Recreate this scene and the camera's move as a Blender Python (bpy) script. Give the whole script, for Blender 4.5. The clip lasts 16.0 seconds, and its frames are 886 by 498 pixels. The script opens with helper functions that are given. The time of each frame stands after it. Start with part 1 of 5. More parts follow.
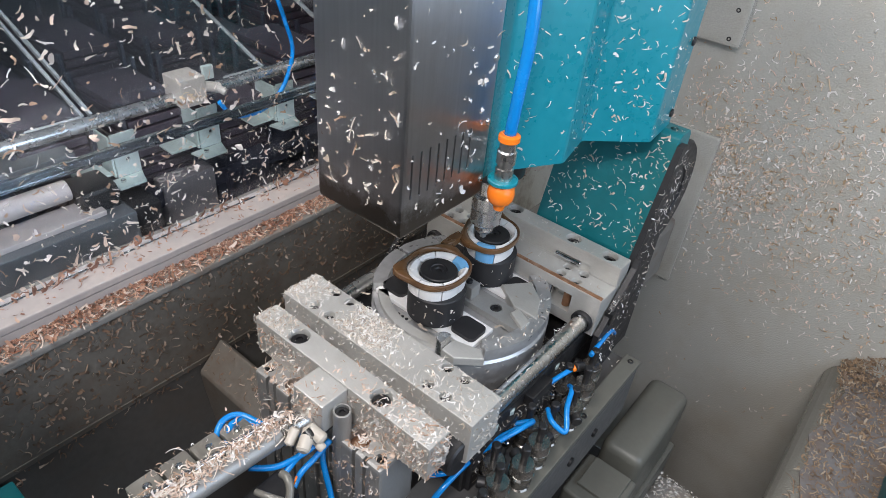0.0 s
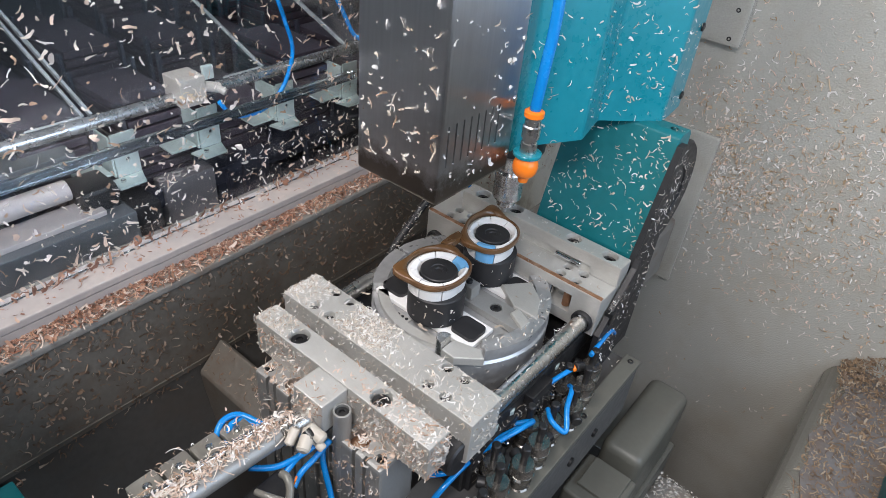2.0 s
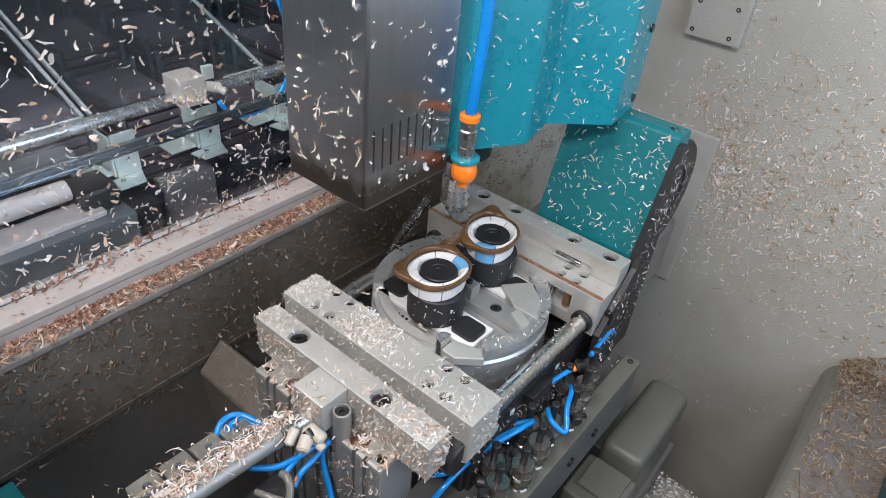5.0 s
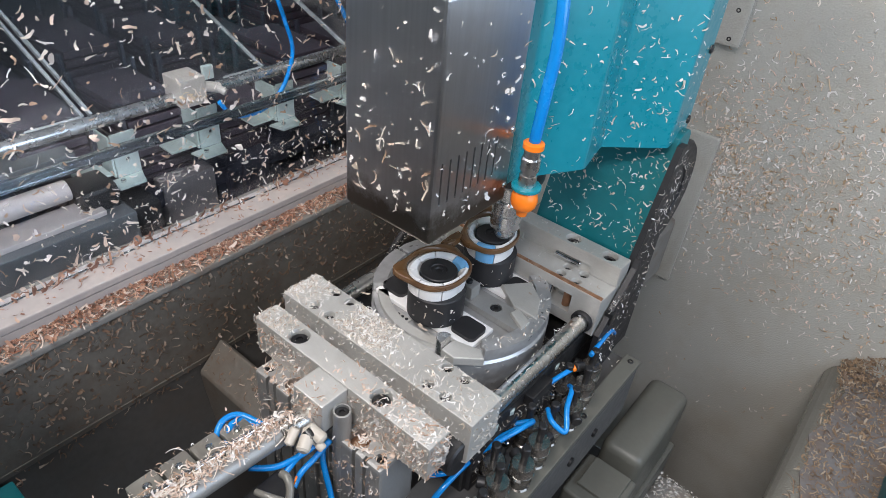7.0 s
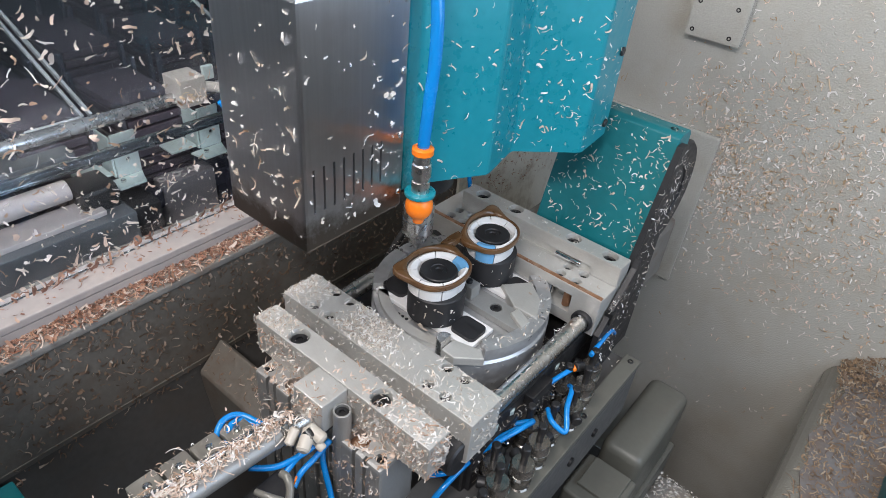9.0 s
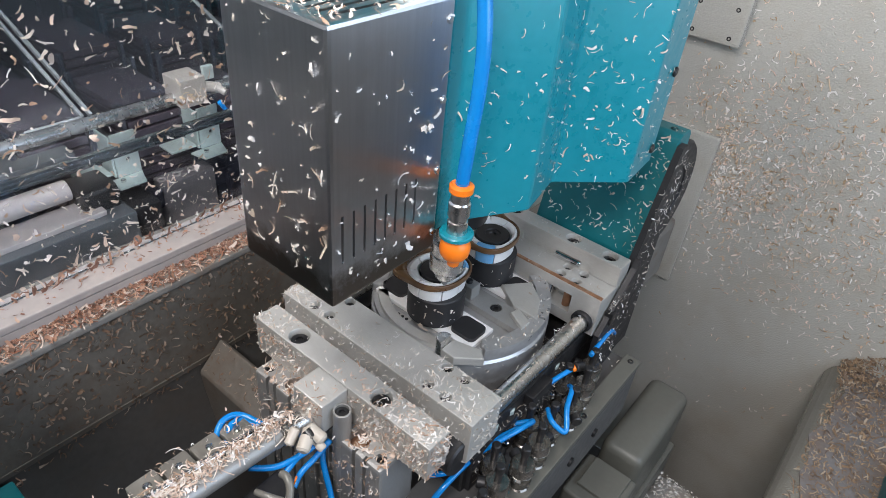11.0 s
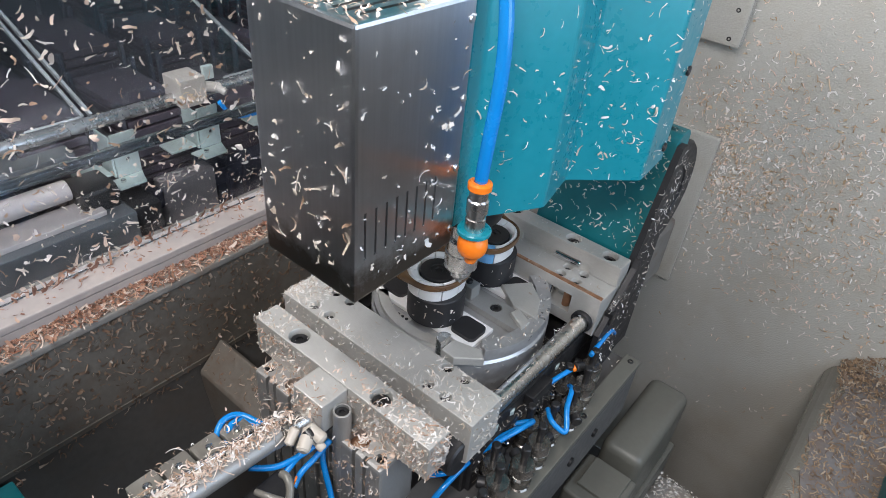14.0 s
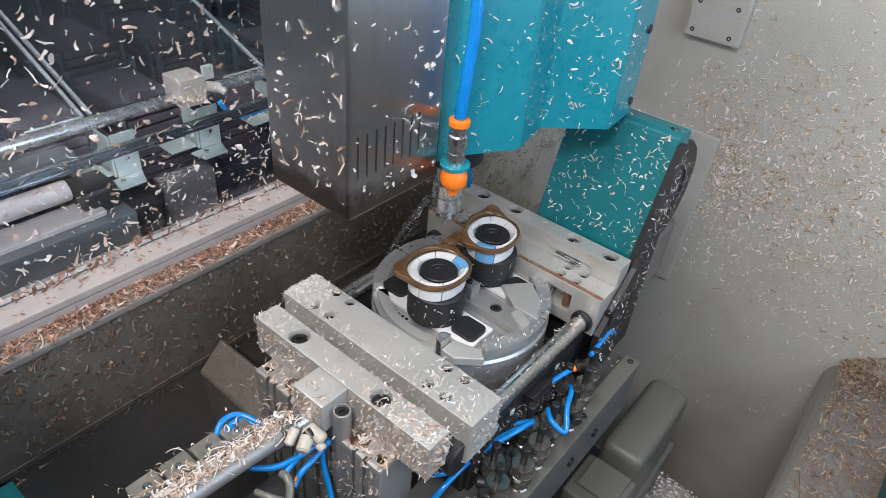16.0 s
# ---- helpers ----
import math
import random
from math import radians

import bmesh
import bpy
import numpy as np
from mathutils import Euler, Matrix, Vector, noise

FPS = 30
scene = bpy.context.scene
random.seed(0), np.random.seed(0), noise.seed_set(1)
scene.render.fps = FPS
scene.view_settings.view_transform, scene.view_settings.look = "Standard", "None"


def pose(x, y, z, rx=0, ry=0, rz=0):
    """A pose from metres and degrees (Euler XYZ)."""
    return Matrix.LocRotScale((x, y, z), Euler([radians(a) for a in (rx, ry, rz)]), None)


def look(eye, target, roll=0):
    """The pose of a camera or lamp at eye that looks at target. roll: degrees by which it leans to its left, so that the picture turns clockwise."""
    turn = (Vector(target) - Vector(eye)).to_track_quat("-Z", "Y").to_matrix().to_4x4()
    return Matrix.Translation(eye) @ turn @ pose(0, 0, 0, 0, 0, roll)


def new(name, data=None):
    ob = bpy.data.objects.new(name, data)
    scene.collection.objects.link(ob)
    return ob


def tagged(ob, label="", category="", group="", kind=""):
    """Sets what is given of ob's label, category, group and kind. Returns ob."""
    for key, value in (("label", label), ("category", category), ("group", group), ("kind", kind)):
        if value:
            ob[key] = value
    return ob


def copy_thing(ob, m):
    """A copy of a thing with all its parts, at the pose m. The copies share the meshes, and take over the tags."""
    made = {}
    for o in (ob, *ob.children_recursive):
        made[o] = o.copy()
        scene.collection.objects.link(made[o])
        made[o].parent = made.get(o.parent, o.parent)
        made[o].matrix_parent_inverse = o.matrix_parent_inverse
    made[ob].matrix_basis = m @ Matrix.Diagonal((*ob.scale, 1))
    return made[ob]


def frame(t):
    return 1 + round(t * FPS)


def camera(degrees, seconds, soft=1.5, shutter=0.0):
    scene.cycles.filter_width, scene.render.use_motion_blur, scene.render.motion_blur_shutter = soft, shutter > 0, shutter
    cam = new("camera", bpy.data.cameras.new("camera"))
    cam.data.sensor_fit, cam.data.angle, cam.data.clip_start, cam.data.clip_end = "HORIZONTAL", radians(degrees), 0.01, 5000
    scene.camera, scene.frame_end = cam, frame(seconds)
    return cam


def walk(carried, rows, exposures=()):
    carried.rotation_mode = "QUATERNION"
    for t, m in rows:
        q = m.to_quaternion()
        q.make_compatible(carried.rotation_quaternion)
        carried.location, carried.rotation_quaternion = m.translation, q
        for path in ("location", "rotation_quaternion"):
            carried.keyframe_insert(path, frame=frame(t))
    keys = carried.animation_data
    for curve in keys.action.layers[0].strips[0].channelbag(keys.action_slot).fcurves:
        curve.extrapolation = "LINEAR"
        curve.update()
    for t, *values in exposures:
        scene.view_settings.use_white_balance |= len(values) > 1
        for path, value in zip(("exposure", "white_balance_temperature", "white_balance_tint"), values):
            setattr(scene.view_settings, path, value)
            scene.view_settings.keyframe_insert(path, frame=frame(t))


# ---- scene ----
# Still camera beside the vise of a spectacle-frame milling machine. Geometry is written in millimetres.
cam = camera(68.65, 16.0, soft=0.75)
EYE = pose(0.2264, -0.3394, 0.3264, 53.62, -4.79, 39.87)
walk(cam, [(0.0, EYE), (16.0, EYE)], exposures=[(0.0, 0.0), (16.0, 0.0)])

# ---- light ----
world = bpy.data.worlds.new("hall")
scene.world = world
world.use_nodes = True
wn = world.node_tree.nodes
wn["Background"].inputs["Color"].default_value = (0.72, 0.85, 1.0, 1)
wn["Background"].inputs["Strength"].default_value = 0.19


def area(name, eye, target, sx, sy, watts, colour):
    data = bpy.data.lights.new(name, "AREA")
    data.shape, data.size, data.size_y, data.energy, data.color = "RECTANGLE", sx, sy, watts, colour
    ob = new(name, data)
    ob.matrix_world = look(eye, target)
    return ob


# the chamber's strip lamp overhead, out of view, and two added fill lights
area("chamber_lamp", (0.28, -0.62, 0.76), (0.12, 0.20, 0.0), 0.30, 0.12, 6.1, (1.0, 0.95, 0.95))
# added fill from the window side, for the wall behind the head
area("window_side_fill", (-0.10, -0.40, 0.87), (0.06, 0.22, 0.0), 0.30, 0.12, 5.9, (1.0, 0.95, 0.93))
# added bluish fill for faces turned right, set in an assumed wall opening
area("side_fill", (0.668, -0.05, 0.33), (0.0, -0.05, 0.20), 0.56, 0.50, 3.9, (0.66, 0.80, 1.0))


# ---- materials ----
def mat(name, colour, rough=0.5, metal=0.0, vary=0.12, grain=60.0, blotch=8.0, bump=0.05, stretch=(1, 1, 1),
        stain=None, stain_amount=0.0, stain_scale=14.0, rough_vary=0.1, coat=0.0, transmission=0.0, per_piece=None, detail=5, grime=None, brushed=0.0):
    """A surface with fine grain and broad blotches in colour and gloss, a fine relief, and stains of their own shape."""
    m = bpy.data.materials.new(name)
    m.use_nodes = True
    nt = m.node_tree
    n, l = nt.nodes, nt.links
    b = n["Principled BSDF"]
    tc = n.new("ShaderNodeTexCoord")
    mp = n.new("ShaderNodeMapping")
    mp.inputs["Scale"].default_value = stretch
    l.new(tc.outputs["Object"], mp.inputs["Vector"])
    fine = n.new("ShaderNodeTexNoise")
    fine.inputs["Scale"].default_value, fine.inputs["Detail"].default_value = grain, detail
    wide = n.new("ShaderNodeTexNoise")
    wide.inputs["Scale"].default_value, wide.inputs["Detail"].default_value = blotch, 4
    l.new(mp.outputs["Vector"], fine.inputs["Vector"])
    l.new(tc.outputs["Object"], wide.inputs["Vector"])
    both = n.new("ShaderNodeMath")
    both.operation = "ADD"
    l.new(fine.outputs["Fac"], both.inputs[0])
    l.new(wide.outputs["Fac"], both.inputs[1])
    span = n.new("ShaderNodeMapRange")
    span.inputs["From Min"].default_value, span.inputs["From Max"].default_value = 0.7, 1.3
    span.inputs["To Min"].default_value, span.inputs["To Max"].default_value = 1 - vary, 1 + vary
    l.new(both.outputs[0], span.inputs["Value"])
    mul = n.new("ShaderNodeMix")
    mul.data_type, mul.blend_type = "RGBA", "MULTIPLY"
    mul.inputs["Factor"].default_value = 1
    mul.inputs["A"].default_value = (*colour, 1)
    grey = n.new("ShaderNodeCombineColor")
    for i in range(3):
        l.new(span.outputs["Result"], grey.inputs[i])
    l.new(grey.outputs["Color"], mul.inputs["B"])
    out = mul.outputs["Result"]
    if per_piece:
        info = n.new("ShaderNodeNewGeometry")
        ramp = n.new("ShaderNodeValToRGB")
        ramp.color_ramp.interpolation = "CONSTANT"
        while len(ramp.color_ramp.elements) < len(per_piece):
            ramp.color_ramp.elements.new(0.5)
        for i, c in enumerate(per_piece):
            ramp.color_ramp.elements[i].position = i / len(per_piece)
            ramp.color_ramp.elements[i].color = (*c, 1)
        l.new(info.outputs["Random Per Island"], ramp.inputs["Fac"])
        l.new(ramp.outputs["Color"], mul.inputs["A"])
    if stain:
        sn = n.new("ShaderNodeTexNoise")
        sn.inputs["Scale"].default_value, sn.inputs["Detail"].default_value, sn.inputs["Roughness"].default_value = stain_scale, 7, 0.65
        l.new(tc.outputs["Object"], sn.inputs["Vector"])
        sr = n.new("ShaderNodeMapRange")
        sr.inputs["From Min"].default_value, sr.inputs["From Max"].default_value = 0.48, 0.72
        sr.inputs["To Max"].default_value = stain_amount
        l.new(sn.outputs["Fac"], sr.inputs["Value"])
        mx = n.new("ShaderNodeMix")
        mx.data_type = "RGBA"
        l.new(sr.outputs["Result"], mx.inputs["Factor"])
        l.new(out, mx.inputs["A"])
        mx.inputs["B"].default_value = (*stain, 1)
        out = mx.outputs["Result"]
    b.inputs["Metallic"].default_value = metal
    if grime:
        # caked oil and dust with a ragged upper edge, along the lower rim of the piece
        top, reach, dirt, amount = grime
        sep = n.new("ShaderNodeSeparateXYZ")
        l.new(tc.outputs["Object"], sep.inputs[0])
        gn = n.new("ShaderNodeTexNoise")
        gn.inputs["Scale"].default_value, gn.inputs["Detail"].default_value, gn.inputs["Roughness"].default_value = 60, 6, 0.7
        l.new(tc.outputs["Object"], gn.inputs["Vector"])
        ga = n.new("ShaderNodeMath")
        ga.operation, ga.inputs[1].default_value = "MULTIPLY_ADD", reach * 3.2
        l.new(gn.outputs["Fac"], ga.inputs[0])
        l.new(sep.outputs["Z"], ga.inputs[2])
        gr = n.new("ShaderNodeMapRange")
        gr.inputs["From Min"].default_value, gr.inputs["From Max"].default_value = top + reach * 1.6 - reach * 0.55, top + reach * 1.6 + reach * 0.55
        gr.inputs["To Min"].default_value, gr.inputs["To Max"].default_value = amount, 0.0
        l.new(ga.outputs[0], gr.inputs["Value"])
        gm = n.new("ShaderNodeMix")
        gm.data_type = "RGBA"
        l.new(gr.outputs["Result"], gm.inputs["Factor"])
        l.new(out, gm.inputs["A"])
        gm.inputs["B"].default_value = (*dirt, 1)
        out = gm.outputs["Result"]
    l.new(out, b.inputs["Base Color"])
    rr = n.new("ShaderNodeMapRange")
    rr.inputs["From Min"].default_value, rr.inputs["From Max"].default_value = 0.7, 1.3
    rr.inputs["To Min"].default_value, rr.inputs["To Max"].default_value = max(0.02, rough - rough_vary), min(1, rough + rough_vary)
    l.new(both.outputs[0], rr.inputs["Value"])
    l.new(rr.outputs["Result"], b.inputs["Roughness"])
    b.inputs["Coat Weight"].default_value, b.inputs["Coat Roughness"].default_value = coat, 0.10
    b.inputs["Transmission Weight"].default_value = transmission
    if brushed:
        # upright brush marks draw reflections out sideways
        tg = n.new("ShaderNodeTangent")
        tg.direction_type, tg.axis = "RADIAL", "Z"
        l.new(tg.outputs["Tangent"], b.inputs["Tangent"])
        b.inputs["Anisotropic"].default_value = brushed
    if bump:
        bp = n.new("ShaderNodeBump")
        bp.inputs["Strength"].default_value, bp.inputs["Distance"].default_value = bump, 0.002
        l.new(fine.outputs["Fac"], bp.inputs["Height"])
        l.new(bp.outputs["Normal"], b.inputs["Normal"])
        l.new(bp.outputs["Normal"], b.inputs["Coat Normal"])
    return m


ALU = mat("machined aluminium", (0.56, 0.555, 0.53), 0.45, 0.5, 0.10, 260, 18, 0.06, (1, 8, 8), (0.42, 0.40, 0.36), 0.35, 40)
ALU_DULL = mat("dull anodised aluminium", (0.38, 0.38, 0.37), 0.5, 0.6, 0.12, 220, 14, 0.06, (8, 8, 1), (0.34, 0.31, 0.27), 0.4, 30)
STEEL_DISC = mat("bare turned steel", (0.49, 0.495, 0.505), 0.36, 0.65, 0.12, 200, 16, 0.05, stain=(0.35, 0.34, 0.32), stain_amount=0.4, stain_scale=36)
CHROME = mat("ground steel", (0.78, 0.78, 0.78), 0.14, 1.0, 0.06, 300, 20, 0.02, rough_vary=0.05)
GREY_PAINT = mat("worn grey paint", (0.092, 0.092, 0.092), 0.45, 0.0, 0.1, 200, 12, 0.06, stain=(0.10, 0.095, 0.09), stain_amount=0.5, stain_scale=40)
# kept dark so that floor and unseen surfaces bounce little light
SHADE = mat("dark grey to cut bounced light", (0.10, 0.10, 0.10), 0.6, 0.0, 0.1, 150, 8, 0.05)
PIT = mat("dark dusty enamel", (0.128, 0.116, 0.100), 0.6, 0.0, 0.16, 200, 10, 0.14, stain=(0.105, 0.075, 0.052), stain_amount=0.7, stain_scale=45)
COVER = mat("olive-grey enamel", (0.112, 0.112, 0.096), 0.4, 0.0, 0.08, 200, 10, 0.06, stain=(0.11, 0.10, 0.085), stain_amount=0.4, stain_scale=30)
PIT_SHADED = mat("pit wall darkened for shade", (0.072, 0.068, 0.064), 0.55, 0.0, 0.2, 160, 8, 0.1, stain=(0.075, 0.058, 0.046), stain_amount=0.5, stain_scale=25)
SATIN = mat("satin turned steel", (0.64, 0.63, 0.61), 0.28, 1.0, 0.04, 200, 30, 0.0, rough_vary=0.06)
COLLET = mat("turned collet steel", (0.62, 0.61, 0.60), 0.27, 0.92, 0.05, 220, 30, 0.0, rough_vary=0.06)
NICKEL = mat("stained nickel plate", (0.23, 0.215, 0.195), 0.24, 0.85, 0.25, 160, 40, 0.05, stain=(0.05, 0.045, 0.04), stain_amount=0.6, stain_scale=70)
CREAM = mat("cream plastic", (0.50, 0.46, 0.40), 0.4, 0.0, 0.06, 120, 12, 0.03, stain=(0.40, 0.33, 0.26), stain_amount=0.4, stain_scale=60)
BEIGE = mat("beige plastic", (0.40, 0.375, 0.34), 0.5, 0.0, 0.06, 120, 12, 0.03)
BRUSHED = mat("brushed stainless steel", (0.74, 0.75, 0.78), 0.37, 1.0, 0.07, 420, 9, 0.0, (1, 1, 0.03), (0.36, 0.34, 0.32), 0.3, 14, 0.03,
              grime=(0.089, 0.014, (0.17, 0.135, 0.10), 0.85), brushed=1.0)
TEAL = mat("teal enamel", (0.006, 0.235, 0.30), 0.32, 0.0, 0.07, 180, 10, 0.02, stain=(0.02, 0.26, 0.32), stain_amount=0.3, stain_scale=25, coat=0.25)
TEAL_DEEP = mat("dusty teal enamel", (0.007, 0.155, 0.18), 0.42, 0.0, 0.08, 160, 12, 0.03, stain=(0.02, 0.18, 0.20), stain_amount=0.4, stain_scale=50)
WALL = mat("grey-beige machine enamel", (0.52, 0.508, 0.462), 0.17, 0.0, 0.05, 560, 6, 0.42, stain=(0.42, 0.35, 0.26), stain_amount=0.4, stain_scale=14, rough_vary=0.06, coat=0.45, detail=0.5)
WALL_DUSTY = mat("dusty grey enamel", (0.21, 0.20, 0.185), 0.6, 0.0, 0.14, 200, 10, 0.14, stain=(0.17, 0.12, 0.085), stain_amount=0.65, stain_scale=45)
STRIP = mat("white painted strip", (0.38, 0.35, 0.34), 0.45, 0.0, 0.05, 150, 10, 0.04, stain=(0.62, 0.52, 0.46), stain_amount=0.4, stain_scale=40)
BLACK = mat("black rubber", (0.018, 0.018, 0.02), 0.5, 0.0, 0.2, 200, 20, 0.05)
BLACK_METAL = mat("blackened steel", (0.03, 0.03, 0.032), 0.38, 0.5, 0.2, 200, 20, 0.05, stain=(0.08, 0.075, 0.07), stain_amount=0.5, stain_scale=60)
DARK = mat("dark machine paint", (0.050, 0.055, 0.072), 0.5, 0.0, 0.2, 120, 10, 0.05, stain=(0.08, 0.075, 0.075), stain_amount=0.4)
WHITE_PLASTIC = mat("white plastic", (0.80, 0.80, 0.80), 0.4, 0.0, 0.03, 120, 12, 0.02, stain=(0.66, 0.62, 0.56), stain_amount=0.25, stain_scale=60)
BLUE_PAD = mat("light blue plastic", (0.16, 0.42, 0.72), 0.4, 0.0, 0.05, 120, 12, 0.02)
BLUE_TUBE = mat("blue polyurethane tube", (0.004, 0.22, 0.62), 0.25, 0.0, 0.08, 90, 12, 0.01, coat=0.2)
ORANGE = mat("orange plastic", (0.95, 0.22, 0.015), 0.35, 0.0, 0.05, 120, 12, 0.02)
COPPER = mat("copper strip", (0.45, 0.24, 0.14), 0.4, 0.7, 0.2, 160, 40, 0.06, stain=(0.7, 0.62, 0.54), stain_amount=0.5, stain_scale=80)
ACETATE = mat("amber tortoise acetate", (0.14, 0.070, 0.028), 0.32, 0.0, 0.2, 70, 40, 0.03, coat=0.3, stain=(0.075, 0.034, 0.017), stain_amount=0.85, stain_scale=28)
CHIP_PALE = mat("pale plastic shavings", (0.7, 0.68, 0.64), 0.55, 0.0, 0.08, 300, 60, 0.05,
                per_piece=[(0.70, 0.69, 0.67), (0.60, 0.56, 0.51), (0.67, 0.63, 0.58), (0.46, 0.39, 0.32), (0.76, 0.75, 0.74), (0.62, 0.56, 0.49)])
CHIP_TAN = mat("tan plastic shavings", (0.4, 0.3, 0.2), 0.6, 0.0, 0.1, 300, 60, 0.05,
               per_piece=[(0.36, 0.20, 0.13), (0.24, 0.125, 0.085), (0.48, 0.34, 0.26), (0.17, 0.085, 0.06), (0.54, 0.45, 0.39), (0.32, 0.15, 0.095), (0.40, 0.24, 0.17), (0.20, 0.10, 0.07)])
CHIP_MIX = mat("mixed plastic shavings", (0.5, 0.4, 0.3), 0.6, 0.0, 0.1, 300, 60, 0.05,
               per_piece=[(0.66, 0.60, 0.54), (0.55, 0.43, 0.35), (0.72, 0.68, 0.65), (0.40, 0.27, 0.19), (0.64, 0.51, 0.43)])


CHIP_WALL = mat("dry brown plastic shavings", (0.4, 0.3, 0.2), 0.6, 0.0, 0.1, 300, 60, 0.05,
                per_piece=[(0.76, 0.62, 0.52), (0.80, 0.74, 0.67), (0.60, 0.44, 0.31), (0.84, 0.81, 0.78), (0.40, 0.28, 0.17), (0.76, 0.60, 0.51), (0.64, 0.50, 0.34), (0.82, 0.75, 0.70)])
CHIP_LEDGE = mat("brown plastic shavings", (0.3, 0.2, 0.12), 0.65, 0.0, 0.1, 300, 60, 0.05,
                 per_piece=[(0.24, 0.16, 0.10), (0.30, 0.20, 0.12), (0.40, 0.28, 0.17), (0.18, 0.12, 0.08), (0.44, 0.36, 0.27)])


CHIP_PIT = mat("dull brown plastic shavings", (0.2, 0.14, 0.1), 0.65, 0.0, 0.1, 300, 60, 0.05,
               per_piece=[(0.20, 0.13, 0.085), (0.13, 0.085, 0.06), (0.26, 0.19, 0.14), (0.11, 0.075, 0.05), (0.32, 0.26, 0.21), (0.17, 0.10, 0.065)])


def clear(name, tint, rough=0.02):
    m = bpy.data.materials.new(name)
    m.use_nodes = True
    b = m.node_tree.nodes["Principled BSDF"]
    b.inputs["Base Color"].default_value = (*tint, 1)
    b.inputs["Roughness"].default_value = rough
    b.inputs["Transmission Weight"].default_value = 1.0
    b.inputs["IOR"].default_value = 1.45
    return m


LEDGE_DIRT = mat("grey enamel caked with brown dust", (0.19, 0.18, 0.178), 0.6, 0.0, 0.15, 260, 18, 0.2, stain=(0.20, 0.12, 0.07), stain_amount=0.6, stain_scale=30)
HOUSING = mat("dark blue-grey plastic", (0.046, 0.050, 0.070), 0.4, 0.0, 0.15, 120, 10, 0.04, stain=(0.075, 0.072, 0.085), stain_amount=0.4)
PANEL_GREY = mat("mauve-grey panel", (0.18, 0.17, 0.18), 0.5, 0.0, 0.06, 120, 8, 0.03)
RAIL_GREY = mat("grey anodised rail", (0.125, 0.135, 0.145), 0.42, 0.3, 0.08, 200, 8, 0.03, (6, 0.6, 6))
PLATED = mat("zinc-plated steel", (0.48, 0.56, 0.54), 0.38, 0.3, 0.12, 160, 24, 0.04)
GRIME_CLEAR = mat("greasy grey plastic", (0.20, 0.195, 0.175), 0.35, 0.2, 0.2, 120, 30, 0.08, stain=(0.12, 0.10, 0.08), stain_amount=0.5, stain_scale=60)
TRAY = mat("maroon plastic tray", (0.056, 0.044, 0.058), 0.45, 0.0, 0.15, 120, 12, 0.04)
EDGE = mat("frosted acrylic edge", (0.34, 0.37, 0.38), 0.3, 0.0, 0.1, 160, 20, 0.03)
WALL_LIT = mat("dusty beige enamel, lightened for light", (0.62, 0.595, 0.52), 0.5, 0.0, 0.08, 420, 10, 0.12, stain=(0.28, 0.21, 0.14), stain_amount=0.75, stain_scale=40)
GLASS = clear("window glass", (0.92, 0.96, 1.0))
ACRYLIC = clear("clear acrylic", (0.88, 0.95, 0.95), 0.05)

# ---- building helpers ----
UP = Vector((0, 0, 1))


def box(bm, x0, x1, y0, y1, z0, z1, bevel=0.6):
    """A bevelled block."""
    r = bmesh.ops.create_cube(bm, size=1, matrix=Matrix.Translation(((x0 + x1) / 2, (y0 + y1) / 2, (z0 + z1) / 2)) @ Matrix.Diagonal((x1 - x0, y1 - y0, z1 - z0, 1)))
    if bevel:
        edges = list({e for v in r["verts"] for e in v.link_edges})
        bmesh.ops.bevel(bm, geom=edges, offset=bevel, segments=2, profile=0.6, affect="EDGES")
    return bm


def round_box(bm, x0, x1, y0, y1, z0, z1, r):
    """A pressed-metal block with generously rounded edges."""
    box(bm, x0, x1, y0, y1, z0, z1, 0)
    bmesh.ops.bevel(bm, geom=list(bm.edges), offset=r, segments=6, profile=0.5, affect="EDGES")
    for f in bm.faces:
        f.smooth = True
    return bm


def turned(bm, profile, base=(0, 0, 0), axis=(0, 0, 1), seg=32, crisp=0.6):
    """A solid turned round an axis through base: profile rows are (radius, height along the axis)."""
    a = Vector(axis).normalized()
    q = a.to_track_quat("Z", "Y").to_matrix()
    rings = []
    for r, h in profile:
        rings.append([bm.verts.new(Vector(base) + q @ Vector((max(r, 0.01) * math.cos(2 * math.pi * i / seg), max(r, 0.01) * math.sin(2 * math.pi * i / seg), h))) for i in range(seg)])
    for lo, hi in zip(rings, rings[1:]):
        for i in range(seg):
            f = bm.faces.new((lo[i], lo[(i + 1) % seg], hi[(i + 1) % seg], hi[i]))
            f.smooth = True
    bm.faces.new(list(reversed(rings[0])))
    bm.faces.new(rings[-1])
    # keep turned shoulders crisp
    slope = [math.atan2(p[1] - o[1], p[0] - o[0]) for o, p in zip(profile, profile[1:])]
    for k, ring in enumerate(rings):
        if k in (0, len(rings) - 1) or abs(slope[k] - slope[k - 1]) > crisp:
            for i in range(seg):
                e = bm.edges.get((ring[i], ring[(i + 1) % seg]))
                if e:
                    e.smooth = False
    return bm


def rod(bm, p0, p1, r, seg=20, edge=0.4):
    p0, p1 = Vector(p0), Vector(p1)
    h = (p1 - p0).length
    return turned(bm, [(r - edge, 0), (r, edge), (r, h - edge), (r - edge, h)], p0, p1 - p0, seg)


